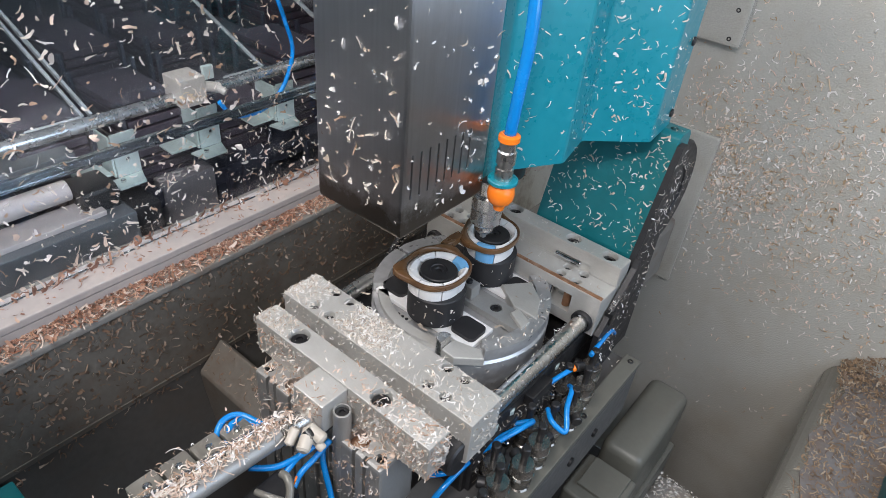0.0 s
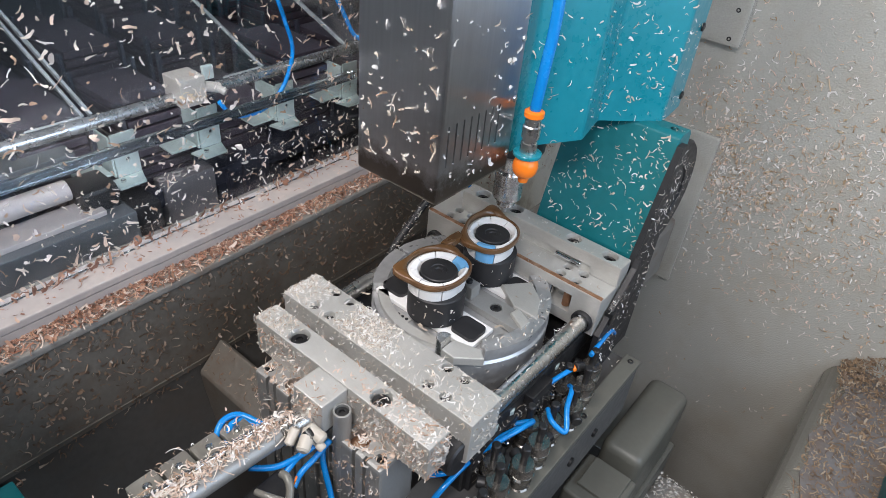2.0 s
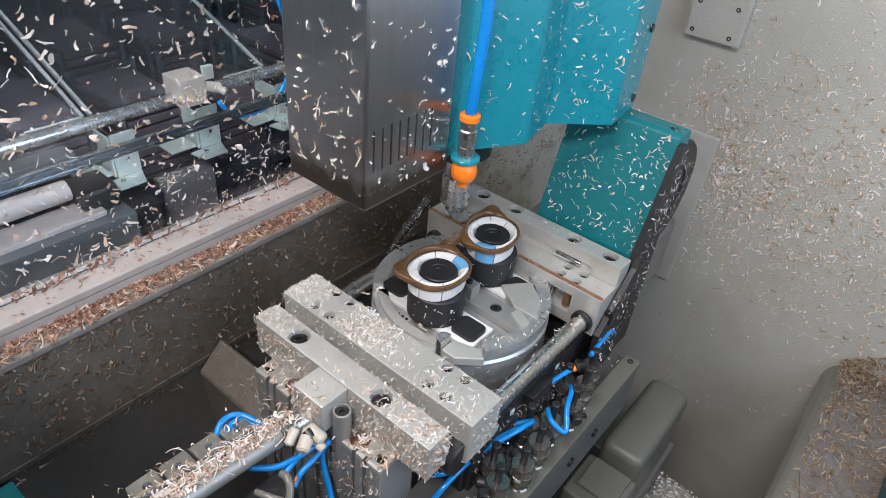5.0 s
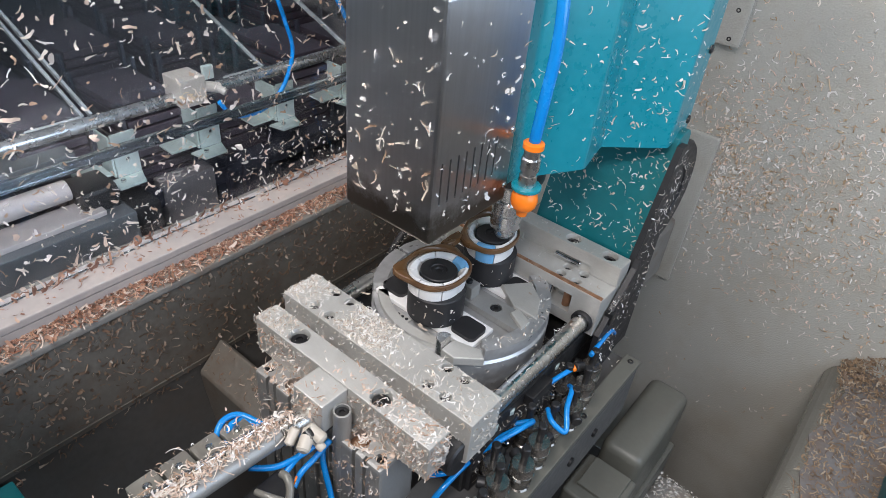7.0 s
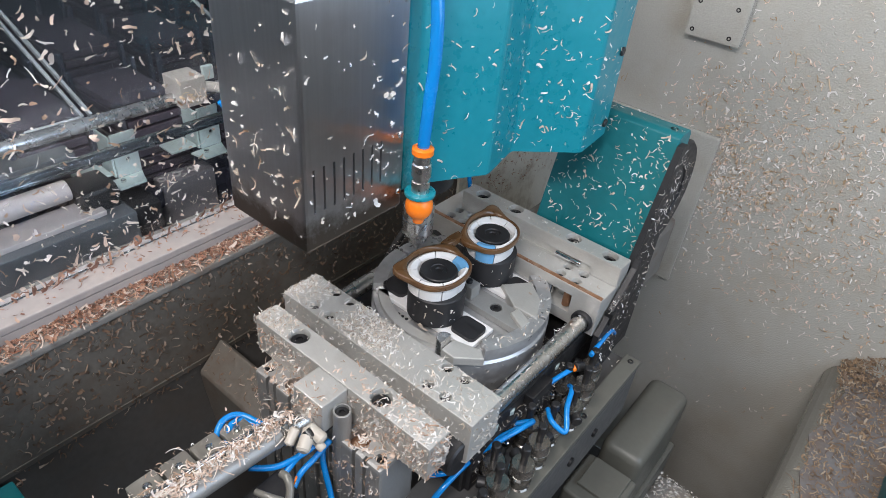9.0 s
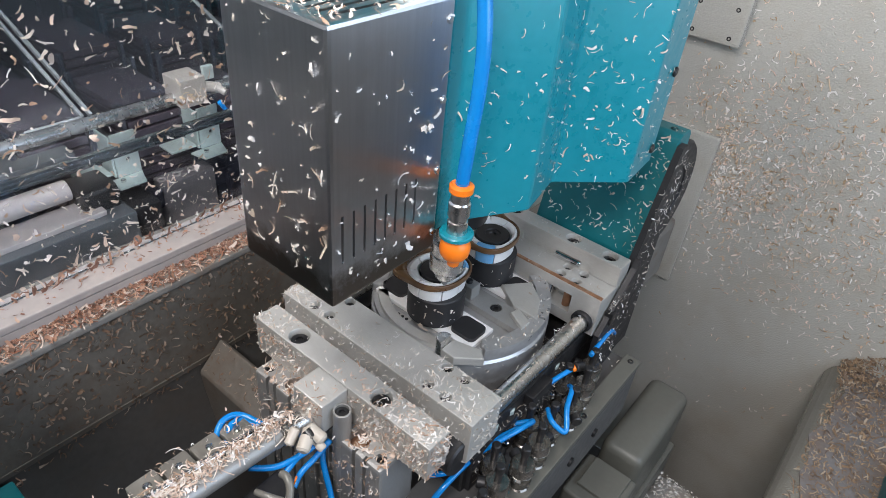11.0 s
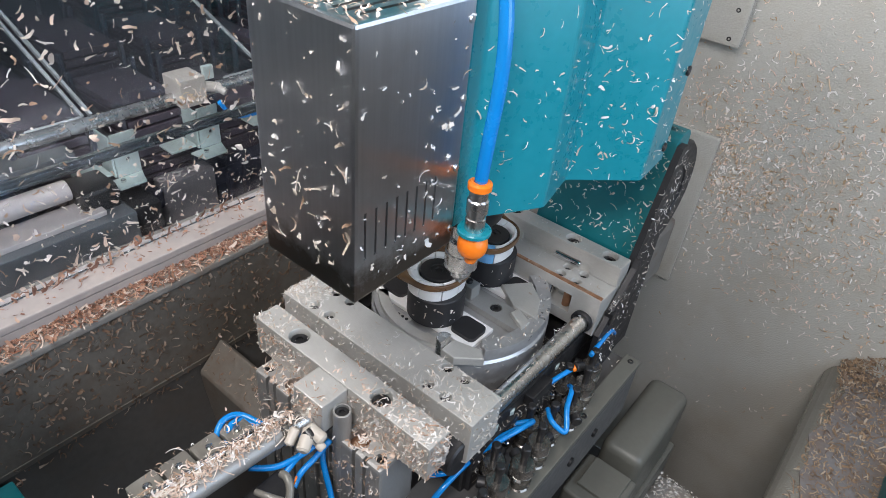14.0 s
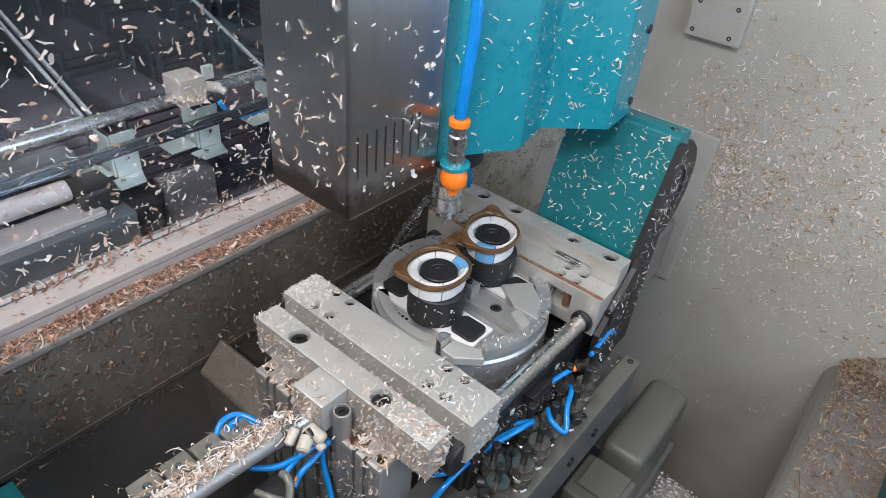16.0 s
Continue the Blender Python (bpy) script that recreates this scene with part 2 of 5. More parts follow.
def prism(bm, outline, z0, z1, bevel=0.0):
    """An upright prism over a plan outline (counter-clockwise)."""
    lo = [bm.verts.new((x, y, z0)) for x, y in outline]
    hi = [bm.verts.new((x, y, z1)) for x, y in outline]
    n = len(outline)
    bm.faces.new(list(reversed(lo)))
    bm.faces.new(hi)
    for i in range(n):
        bm.faces.new((lo[i], lo[(i + 1) % n], hi[(i + 1) % n], hi[i]))
    if bevel:
        es = [e for e in bm.edges if e.verts[0] in hi and e.verts[1] in hi]
        bmesh.ops.bevel(bm, geom=es, offset=bevel, segments=2, profile=0.5, affect="EDGES")
    return bm


def smooth_path(points, steps=8):
    """A Catmull-Rom line through points."""
    p = [Vector(a) for a in points]
    p = [p[0] * 2 - p[1], *p, p[-1] * 2 - p[-2]]
    out = []
    for i in range(1, len(p) - 2):
        for k in range(steps):
            t = k / steps
            a, b, c, d = p[i - 1], p[i], p[i + 1], p[i + 2]
            out.append(0.5 * (2 * b + (c - a) * t + (2 * a - 5 * b + 4 * c - d) * t * t + (3 * b - a - 3 * c + d) * t ** 3))
    return out + [p[-2]]


def tube(bm, points, r, seg=12, steps=8):
    """A round tube along a smooth line."""
    line = smooth_path(points, steps)
    side = None
    rings = []
    for i, p in enumerate(line):
        d = (line[min(i + 1, len(line) - 1)] - line[max(i - 1, 0)]).normalized()
        if side is None:
            side = d.orthogonal().normalized()
        side = (side - d * side.dot(d)).normalized()
        other = d.cross(side)
        rings.append([bm.verts.new(p + r * (math.cos(2 * math.pi * k / seg) * side + math.sin(2 * math.pi * k / seg) * other)) for k in range(seg)])
    for lo, hi in zip(rings, rings[1:]):
        for k in range(seg):
            f = bm.faces.new((lo[k], lo[(k + 1) % seg], hi[(k + 1) % seg], hi[k]))
            f.smooth = True
    bm.faces.new(list(reversed(rings[0])))
    bm.faces.new(rings[-1])
    return bm


def cut(bm, cutter):
    """bm less cutter."""
    obs = []
    for b in (bm, cutter):
        me = bpy.data.meshes.new("blank")
        bmesh.ops.recalc_face_normals(b, faces=b.faces)
        b.to_mesh(me)
        b.free()
        obs.append(new("blank", me))
    md = obs[0].modifiers.new("cut", "BOOLEAN")
    md.operation, md.object, md.solver, md.use_self = "DIFFERENCE", obs[1], "EXACT", True
    me = bpy.data.meshes.new_from_object(obs[0].evaluated_get(bpy.context.evaluated_depsgraph_get()))
    out = bmesh.new()
    out.from_mesh(me)
    for o in obs:
        old = o.data
        bpy.data.objects.remove(o)
        bpy.data.meshes.remove(old)
    bpy.data.meshes.remove(me)
    return out


def to_mesh(name, bm, material, base):
    bmesh.ops.recalc_face_normals(bm, faces=bm.faces)
    bmesh.ops.translate(bm, verts=bm.verts, vec=-Vector(base))
    bmesh.ops.scale(bm, verts=bm.verts, vec=(0.001, 0.001, 0.001))
    me = bpy.data.meshes.new(name)
    bm.to_mesh(me)
    bm.free()
    me.materials.append(material)
    return me


def thing(name, base, label, category, group="", kind=""):
    """An Empty at the base of a thing with parts."""
    ob = new(name)
    ob.empty_display_size = 0.01
    ob.location = Vector(base) * 0.001
    ob["mm"] = list(base)
    return tagged(ob, label, category, group, kind)


def part(name, bm, material, parent, label="", kind=""):
    """One mesh under a thing or a part; bm is in millimetres of the place."""
    base = list(parent["mm"])
    ob = new(name, to_mesh(name, bm, material, base))
    ob.parent = parent
    ob["mm"] = base
    return tagged(ob, label, kind=kind)


def single(name, bm, material, label="", category="", group="", kind=""):
    """A thing of one mesh, its origin at the middle of its base."""
    xs = [v.co for v in bm.verts]
    base = ((min(v.x for v in xs) + max(v.x for v in xs)) / 2, (min(v.y for v in xs) + max(v.y for v in xs)) / 2, min(v.z for v in xs))
    ob = new(name, to_mesh(name, bm, material, base))
    ob.location = Vector(base) * 0.001
    ob["mm"] = list(base)
    return tagged(ob, label, category, group, kind)


def B():
    return bmesh.new()


def screw(parent, x, y, z, r=4.0, name="socket_screw", axis=(0, 0, 1)):
    """A socket-head screw sunk into its hole: a head with a hexagon recess."""
    bm = turned(B(), [(r * 0.82, -3), (r * 0.82, -0.4), (r * 0.72, 0)], (0, 0, 0), (0, 0, 1), 20)
    bm = cut(bm, turned(B(), [(r * 0.42, -1.8), (r * 0.42, 1)], (0, 0, 0), (0, 0, 1), 6))
    q = Vector(axis).to_track_quat("Z", "Y").to_matrix().to_4x4()
    bmesh.ops.transform(bm, matrix=Matrix.Translation((x, y, z)) @ q, verts=bm.verts)
    return part(name, bm, BLACK_METAL, parent)


rng = np.random.default_rng(7)


def flakes(spots, normals, length=(3.0, 7.0), width=(0.8, 1.6), curl=0.8, lift=0.3, lean=0.25):
    """Curled shavings: one bent strip for each spot, lying on its surface. Returns a bmesh in millimetres."""
    verts, faces = [], []
    for p, nrm in zip(spots, normals):
        nrm = Vector(nrm).normalized()
        t = nrm.orthogonal().normalized()
        t = Matrix.Rotation(rng.uniform(0, 6.283), 3, nrm) @ t
        up = (nrm + t.cross(nrm) * rng.normal(0, lean) + t * rng.normal(0, lean)).normalized()
        t = (t - up * t.dot(up)).normalized()
        s = up.cross(t)
        L, w = rng.uniform(*length) * math.exp(rng.normal(0, 0.3)), rng.uniform(*width) * math.exp(rng.normal(0, 0.35))
        bend, side, twist = rng.normal(0, curl), rng.normal(0, curl * 0.8), rng.normal(0, 0.6)
        n0 = len(verts)
        skew = rng.normal(0, 0.5)
        k = 5
        pos, head = Vector(p) + nrm * (lift + abs(bend) * L * 0.06), -0.5 * side
        for i in range(k):
            u = i / (k - 1) - 0.5
            d = math.cos(head) * t + math.sin(head) * s
            a = d.cross(up)
            a = (a + up * twist * u).normalized()
            ww = w * (0.72 + 0.28 * math.cos(u * 2.8 + skew)) * 0.44 * rng.uniform(0.6, 1.3)
            h = up * (bend * L * (u * u - 0.1))
            q = pos + (d * L * (u if i else -0.5)) + h + a * rng.normal(0, 0.12) * w
            verts += [tuple(q - a * ww), tuple(q + a * ww)]
            head += side / (k - 1)
        for i in range(k - 1):
            faces.append((n0 + 2 * i, n0 + 2 * i + 1, n0 + 2 * i + 3, n0 + 2 * i + 2))
    me = bpy.data.meshes.new("blank")
    me.from_pydata(verts, [], faces)
    bm = bmesh.new()
    bm.from_mesh(me)
    bpy.data.meshes.remove(me)
    for f in bm.faces:
        f.smooth = True
    return bm


def patch(n, origin, u, v, normal, pull=None):
    """n spots spread over a parallelogram; pull(a, b) gives the odds that a spot stays."""
    o, u, v = Vector(origin), Vector(u), Vector(v)
    out = []
    while len(out) < n:
        a, b = rng.random(2)
        if pull is None or rng.random() < pull(a, b):
            out.append(o + u * a + v * b)
    return out, [normal] * n


def shavings(name, sets, material, label, parent=None, **kw):
    """One heap of shavings: top-level stuff, or stuff that rides on a part's thing."""
    spots = [p for s in sets for p in s[0]]
    normals = [p for s in sets for p in s[1]]
    bm = flakes(spots, normals, **kw)
    if parent:
        return part(name, bm, material, parent, label, "stuff")
    return single(name, bm, material, label, "shavings", kind="stuff")


# ---- chamber ----
def sheet(x0, x1, sec):
    """A prism along x over a section in y and z."""
    bm = B()
    lo = [bm.verts.new((x0, y, z)) for y, z in sec]
    hi = [bm.verts.new((x1, y, z)) for y, z in sec]
    n = len(sec)
    bm.faces.new(lo)
    bm.faces.new(list(reversed(hi)))
    for i in range(n):
        bm.faces.new((lo[i], hi[i], hi[(i + 1) % n], lo[(i + 1) % n]))
    return bm


def chamber():
    single("wall_back", box(B(), -700, 700, 462, 480, -640, 900, 0), WALL, "glossy grey-beige enamelled back wall of the machining chamber", "wall", kind="structure")
    # side wall below the window, with a folded seam
    def fold(rows):
        bm = B()
        for (x0, z0), (x1, z1) in zip(rows, rows[1:]):
            v = [bm.verts.new(c) for c in ((x0, -720, z0), (x0, 461, z0), (x1, 461, z1), (x1, -720, z1))]
            bm.faces.new(v)
        bmesh.ops.remove_doubles(bm, verts=bm.verts, dist=0.01)
        r = bmesh.ops.extrude_face_region(bm, geom=list(bm.faces))
        bmesh.ops.translate(bm, verts=[g for g in r["geom"] if isinstance(g, bmesh.types.BMVert)], vec=(-60, 0, 0))
        return bm
    single("wall_side", fold([(-165, -12), (-164, -108)]), PIT, "dusty grey side wall of the chip pit", "wall", kind="structure")
    # added pale sheets: stronger light on this stretch of wall, put into colour
    single("wall_lit_sheet", box(B(), -163.8, -160.5, 205, 460.5, -122.6, -17, 0), WALL_LIT, "dusty side wall behind the vise, coloured lighter for light there", "wall", kind="structure")
    bm = prism(B(), [(-163.6, -238), (-146.5, -238), (-160.5, -122.6), (-163.6, -122.6)], -460.5, -205)
    bmesh.ops.transform(bm, matrix=Matrix.Rotation(math.pi / 2, 4, "X"), verts=bm.verts)
    single("wall_lit_sheet", bm, WALL_LIT, "dusty lower side wall behind the vise, coloured lighter for light there", "wall", kind="structure")
    # below the seam, the pit's shade is put into a darker wall colour
    single("pit_wall_lower", fold([(-165.5, -108.5), (-150, -230), (-118, -640)]), PIT_SHADED, "lower pit wall, coloured darker for shade", "wall", kind="structure")
    single("ledge", box(B(), -236, -162.5, -720, 461, -16, -10, 1.5), WALL_DUSTY, "dusty grey ledge under the window strip", "ledge", kind="structure")
    bm = cut(box(B(), -212, -181, -720, 86, -9.9, 4.5, 1.2), box(B(), -182.2, -178, -730, 90, -2.2, -1.0, 0))
    single("window_sill", bm, STRIP, "white painted sill strip under the window, dusted with shavings", "sill", kind="structure")
    single("wall_pier", box(B(), -226, -198, 112.5, 461, -9.8, 900, 1), WALL_DUSTY, "grey enamelled wall beside the window", "wall", kind="structure")
    single("wall_over_window", box(B(), -226, -198, -720, 112, 420.5, 900, 1), WALL_DUSTY, "grey enamelled wall above the window", "wall", kind="structure")
    single("floor", box(B(), -700, 900, -900, 461, -660, -640, 0), SHADE, "chamber floor, coloured dark to dim the pit", "floor", kind="structure")
    # unseen front wall, roof and right wall, added to shut out ambient light
    single("wall_front", box(B(), -225, 690, -740, -721, -640, 900, 0), WALL, "unseen front wall of the chamber, pale for reflections in the steel cover", "wall", kind="structure")
    single("ceiling", box(B(), -240, 700, -740, 480, 901, 920, 0), SHADE, "unseen chamber roof, dark to cut ambient light", "ceiling", kind="structure")
    wall = box(B(), 672, 690, -720, 461, -640, 900, 0)
    single("wall_right", cut(wall, box(B(), 660, 700, -330, 230, 80, 580, 0)), SHADE, "unseen dark side wall with an opening for the fill light", "wall", kind="structure")
    # ledge on the other side, heaped with shavings
    sec = [(671, -640), (671, -232), (304, -232)] + [(304 - 34 * math.sin(a), -266 + 34 * math.cos(a)) for a in (0.2, 0.45, 0.7, 0.95, 1.2, 1.42)] + [(310, -640)]
    bm = B()
    near, deep = [bm.verts.new((x, -720, z)) for x, z in sec], [bm.verts.new((x, 461, z)) for x, z in sec]
    bm.faces.new(near)
    bm.faces.new(list(reversed(deep)))
    for k in range(len(sec)):
        f = bm.faces.new((near[k], deep[k], deep[(k + 1) % len(sec)], near[(k + 1) % len(sec)]))
        f.smooth = 2 <= k <= 8
    single("side_slope", bm, WALL, "grey-beige enamelled basin wall rounding over into a ledge", "wall", kind="structure")
    rim = [(290 + 4 * math.sin(k * 1.9) + 5 * math.sin(k * 0.7), -720 + 1181 * k / 60) for k in range(61)]
    single("side_ledge", prism(B(), [(671, 461), *reversed(rim), (671, -720)][::-1], -232.4, -231.0), LEDGE_DIRT, "layer of brown dust caked on the grey ledge", "ledge", kind="structure")
    single("ledge_guard", box(B(), 358, 400, 60, 300, -230, -205, 2), TEAL_DEEP, "teal metal guard standing on the ledge", "guard")
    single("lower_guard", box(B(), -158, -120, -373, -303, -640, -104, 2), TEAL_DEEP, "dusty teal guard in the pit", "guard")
    # two unseen boards added to keep lamp light off the pit wall
    single("pit_light_block", box(B(), -164, 276, -392, -374, -640, 96, 3), SHADE, "unseen board added before the pit to shade it", "apron", kind="structure")
    single("upper_light_block", box(B(), -164, 30, -391, -376, 96.3, 205, 2), SHADE, "unseen board on top of the first, added to shade the pit wall", "guard", kind="structure")
    plate = thing("cover_plate", (-6, 459, 99), "small grey cover plate screwed to the back wall", "plate")
    part("panel", box(B(), -33.5, 32, 446, 462, 101, 190, 2.0), WALL, plate)
    for x, z in ((-25, 109), (19, 109), (-25, 141), (19, 141)):
        screw(plate, x, 445.6, z, 3.2, axis=(0, -1, 0))
    single("access_panel", box(B(), -220, 47.6, 454, 462, -236, -9.5, 3.0), WALL, "grey access panel let into the back wall", "panel")
    # a cross beam from the side wall to the table, its upper face slanting
    bm = sheet(-163, -66, [(-122, -96), (-126, -92), (-148.5, -113), (-150, -116), (-146, -190), (-122, -190)])
    bmesh.ops.bevel(bm, geom=list(bm.edges), offset=0.9, segments=2, profile=0.5, affect="EDGES")
    single("cross_beam", bm, PIT, "dusty grey cross beam from the side wall to the table", "beam")
    single("trim", box(B(), -165.4, -163.4, -720, 460, -104.2, -102.6, 0.5), PIT, "folded seam along the pit wall", "trim", kind="structure")
    # covers on the pit floor under the vise
    cover = thing("way_cover", (145, 145, -640), "rounded grey metal way cover beside the table", "cover")
    part("shell", round_box(B(), 124, 167, 88, 208, -640, -177, 10), COVER, cover)
    part("foot_strip", box(B(), 118, 172, 84, 214, -640, -262, 3), COVER, cover)
    low = thing("lower_cover", (145, 58, -640), "grey metal housing with a square lid below the table", "cover")
    part("shell", round_box(B(), 118, 170, 30, 84, -640, -196, 4), COVER, low)
    part("lid", box(B(), 127, 164, 42, 80, -195.8, -192, 1.0), COVER, low)
    single("pit_step", round_box(B(), 168, 222, 110, 204, -640, -300, 14), WALL_DUSTY, "low enamelled step strewn with pale shavings", "step", kind="structure")


# ---- table and vise ----
def vise():
    v = thing("vise", (0, 0, -100), "aluminium machine vise with a round turntable, sprinkled with shavings", "vise")
    holes = [(-58.4, -83), (-43.4, -83), (-58.4, -103.7), (-43.4, -103.7), (52.1, -83), (67.2, -83), (52.1, -103.7), (67.2, -103.7)]
    bm, c = box(B(), -86.5, 95.1, -110.9, -78.3, -38, 0, 0.8), B()
    for x, y in holes:
        turned(c, [(4.0, -9), (4.0, -0.8), (4.8, 1)], (x, y, 0), seg=20)
    jaw = part("front_jaw", cut(bm, c), ALU, v, "bright machined aluminium jaw bar")
    for x, y in holes:
        screw(jaw, x, y, -3.8, 4.4)
    far = [(52.1, 77.5), (67.2, 77.5), (52.1, 65.5), (67.2, 65.5), (-52, 77.5), (-52, 65.5), (-66, 77.5), (-66, 65.5)]
    bm, c = box(B(), -86.5, 95.1, 56.8, 112, -38, 0, 0.8), B()
    for x, y in far:
        turned(c, [(4.0, -9), (4.0, -0.8), (4.8, 1)], (x, y, 0), seg=20)
    turned(c, [(9.5, -6), (9.5, 6)], (84, 56.8, -27), (0, 1, 0))
    turned(c, [(9.5, -6), (9.5, 6)], (-74, 56.8, -27), (0, 1, 0))
    box(c, 44, 70, 50, 74, -27, -9, 0)
    back = part("back_jaw", cut(bm, c), ALU, v, "machined aluminium rear jaw plate")
    for x, y in far:
        screw(back, x, y, -3.8, 4.4)
    part("slot_spring", rod(B(), (47, 64, -22), (47, 64, -12), 3.0, 20), CHROME, back, "plated spring in the jaw slot")
    part("slot_pin", rod(B(), (64, 62, -25), (64, 62, -10), 3.4, 20), COPPER, back, "brass-coloured pin in the jaw slot")
    part("copper_strip", box(B(), -86, 94.6, 57.4, 60.6, 0, 1.2, 0.3), COPPER, v, "worn copper strip")
    bm, c = box(B(), -67, 95.1, 81.1, 98.5, 0.1, 19.6, 0.9), B()
    spots = [(-50, 89.5), (-15, 91.5), (45.4, 90.5), (80, 90.5)]
    for x, y in spots:
        turned(c, [(6.6, 9), (6.6, 18.8), (7.4, 21)], (x, y, 0), seg=24)
    box(c, 2, 70, 78, 84, 0.6, 8, 0)
    rear = part("rear_bar", cut(bm, c), ALU, v, "raised aluminium rear bar")
    for x, y in spots:
        screw(rear, x, y, 15.5, 7.2)
    part("latch_spring", rod(B(), (36, 82.5, 4), (60, 82.5, 4), 2.6), CHROME, v)
    # guide rods with their bushes
    for x in (84, -74):
        part("guide_rod", rod(B(), (x, -79, -27), (x, 60, -27), 6.6), SATIN, v, "ground steel guide rod")
        part("bush", cut(turned(B(), [(9.3, 0), (9.3, 3), (8.6, 3.6)], (x, 57, -27), (0, -1, 0)), turned(B(), [(7, -1), (7, 5)], (x, 57, -27), (0, -1, 0))), BLACK, v)
    # bed
    part("bed", box(B(), -80, 88, -100, 120, -100, -60, 2), BLACK_METAL, v, "dark steel bed")
    for x in (-80, 70):
        part("side_rail", box(B(), x, x + 18, -100, 118, -60, -40, 1.5), BLACK_METAL, v)
    return v


def turntable():
    t = thing("turntable", (0, 0, -60), "round bare steel turntable between the vise jaws", "turntable")
    bm = turned(B(), [(70, -60), (73, -58), (73, -22), (71.5, -20), (71.5, -15.5), (3, -15)], seg=96)
    part("disc", bm, STEEL_DISC, t)
    # raised rim in segments
    def arc(a0, a1, r0, r1, z0, z1):
        n = max(4, int(abs(a1 - a0) / 4))
        pts = [(r1 * math.cos(math.radians(a0 + (a1 - a0) * i / n)), r1 * math.sin(math.radians(a0 + (a1 - a0) * i / n))) for i in range(n + 1)]
        pts += [(r0 * math.cos(math.radians(a1 + (a0 - a1) * i / n)), r0 * math.sin(math.radians(a1 + (a0 - a1) * i / n))) for i in range(n + 1)]
        return prism(B(), pts, z0, z1, 0.8)
    for a0, a1 in ((-38, 12), (14, 60), (140, 178), (180, 222)):
        part("rim_segment", arc(a0, a1, 61, 72.5, -15.2, -8), STEEL_DISC, t)
    part("rim_segment", arc(224, 300, 60, 68, -15.2, -11), ALU, t)
    # white slide plates with black pads, one under each chuck
    for s in (-1, 1):
        y = 34 * s
        plate = part("slide_plate", box(B(), -50, 46, y - 15, y + 15, -15, -11, 0.8), WHITE_PLASTIC, t, "white plastic slide plate")
        for x in (-38, 33):
            bm = box(B(), x - 11, x + 11, y - 10, y + 10, -11, -8, 0)
            bmesh.ops.bevel(bm, geom=[e for e in bm.edges if abs(e.verts[0].co.z - e.verts[1].co.z) > 1], offset=4.5, segments=5, profile=0.5, affect="EDGES")
            part("pad", bm, BLACK, plate, "black rubber pad")
    # centre bar
    bm = cut(box(B(), -46, 66, -10, 10, -15, -9, 0.8), turned(B(), [(5, -13), (5, -5)], (34, 0, 0), seg=24))
    bar = part("centre_bar", bm, ALU_DULL, t, "dull steel centre bar")
    screw(bar, 34, 0, -9.4, 5.2)
    part("stop_block", box(B(), 2, 15, -8, 3, -9, 3, 0.8), ALU_DULL, t, "small steel stop block")
    part("key_block", prism(B(), [(47.4, 0.6), (48.8, 9.4), (64, 2.4), (63.5, -7.8)][::-1], -9, -6, 0.6), ALU, t, "small bright steel key block")
    for cx, cy in ((-14, -56), (17.6, -58)):
        pd = part("dowel_plate", box(B(), cx - 7, cx + 7, cy - 4, cy + 3, -15, -13.4, 0.5), ALU, t)
        for k in (-4.2, 0, 4.2):
            part("dowel", turned(B(), [(1.3, -13.4), (1.3, -12.9), (0.9, -12.6)], (cx + k, cy, 0), seg=12), BLACK_METAL, pd)
    part("stop_pin", rod(B(), (8, -3, 3), (8, -3, 6), 2.6), BLACK_METAL, t)
    # pointed clamp jaws
    def jaw(m):
        bm = B()
        prism(bm, [(0, -14), (27, -12), (44, 2), (22, 12), (0, 12)], 0, 8, 0.8)
        bmesh.ops.transform(bm, matrix=m, verts=bm.verts)
        return bm
    part("clamp_jaw", prism(B(), [(33, -66), (45, -66.5), (61.5, -52), (54, -46), (33, -52)], -15, -8, 0.8), ALU, t, "pointed bright steel clamp jaw")
    for x, y, a in ((30, 36, -38),):
        part("clamp_jaw", jaw(Matrix.Translation((x, y, -15)) @ Matrix.Rotation(math.radians(a), 4, "Z")), ALU, t, "pointed bright steel clamp jaw")
    bm = rod(B(), (31, -61, -15), (31, -61, -1), 6, 28, 0.3)
    part("clamp_stud", cut(bm, box(B(), 32.8, 45, -75, -45, -20, 10, 0)), SATIN, t, "bright rounded clamp stud")
    return t


def lens_outline(y, scale=1.0, n=44, flare=0.0):
    """Rounded panto lens shape round (0, y); the brow lies towards -x. flare draws the outer brow corner out into an end piece."""
    pts = []
    s = 1 if y > 0 else -1
    for i in range(n):
        a = 2 * math.pi * i / n
        c, d = math.cos(a), math.sin(a)
        rx = 21.0 if c < 0 else 19.0
        ry = 23.2
        p = 2.3
        r = (abs(c / rx) ** p + abs(d / ry) ** p) ** (-1 / p)
        off = math.atan2(d * s, c) - math.radians(128)
        near = math.atan2(d * s, c) + math.radians(110)
        r *= 1 + flare * (math.exp(-(off / 0.30) ** 2) + 0.8 * math.exp(-(near / 0.32) ** 2))
        x, yy = r * c, r * d
        yy += s * 0.12 * (-x)
        pts.append((x * scale, y + yy * scale))
    return pts


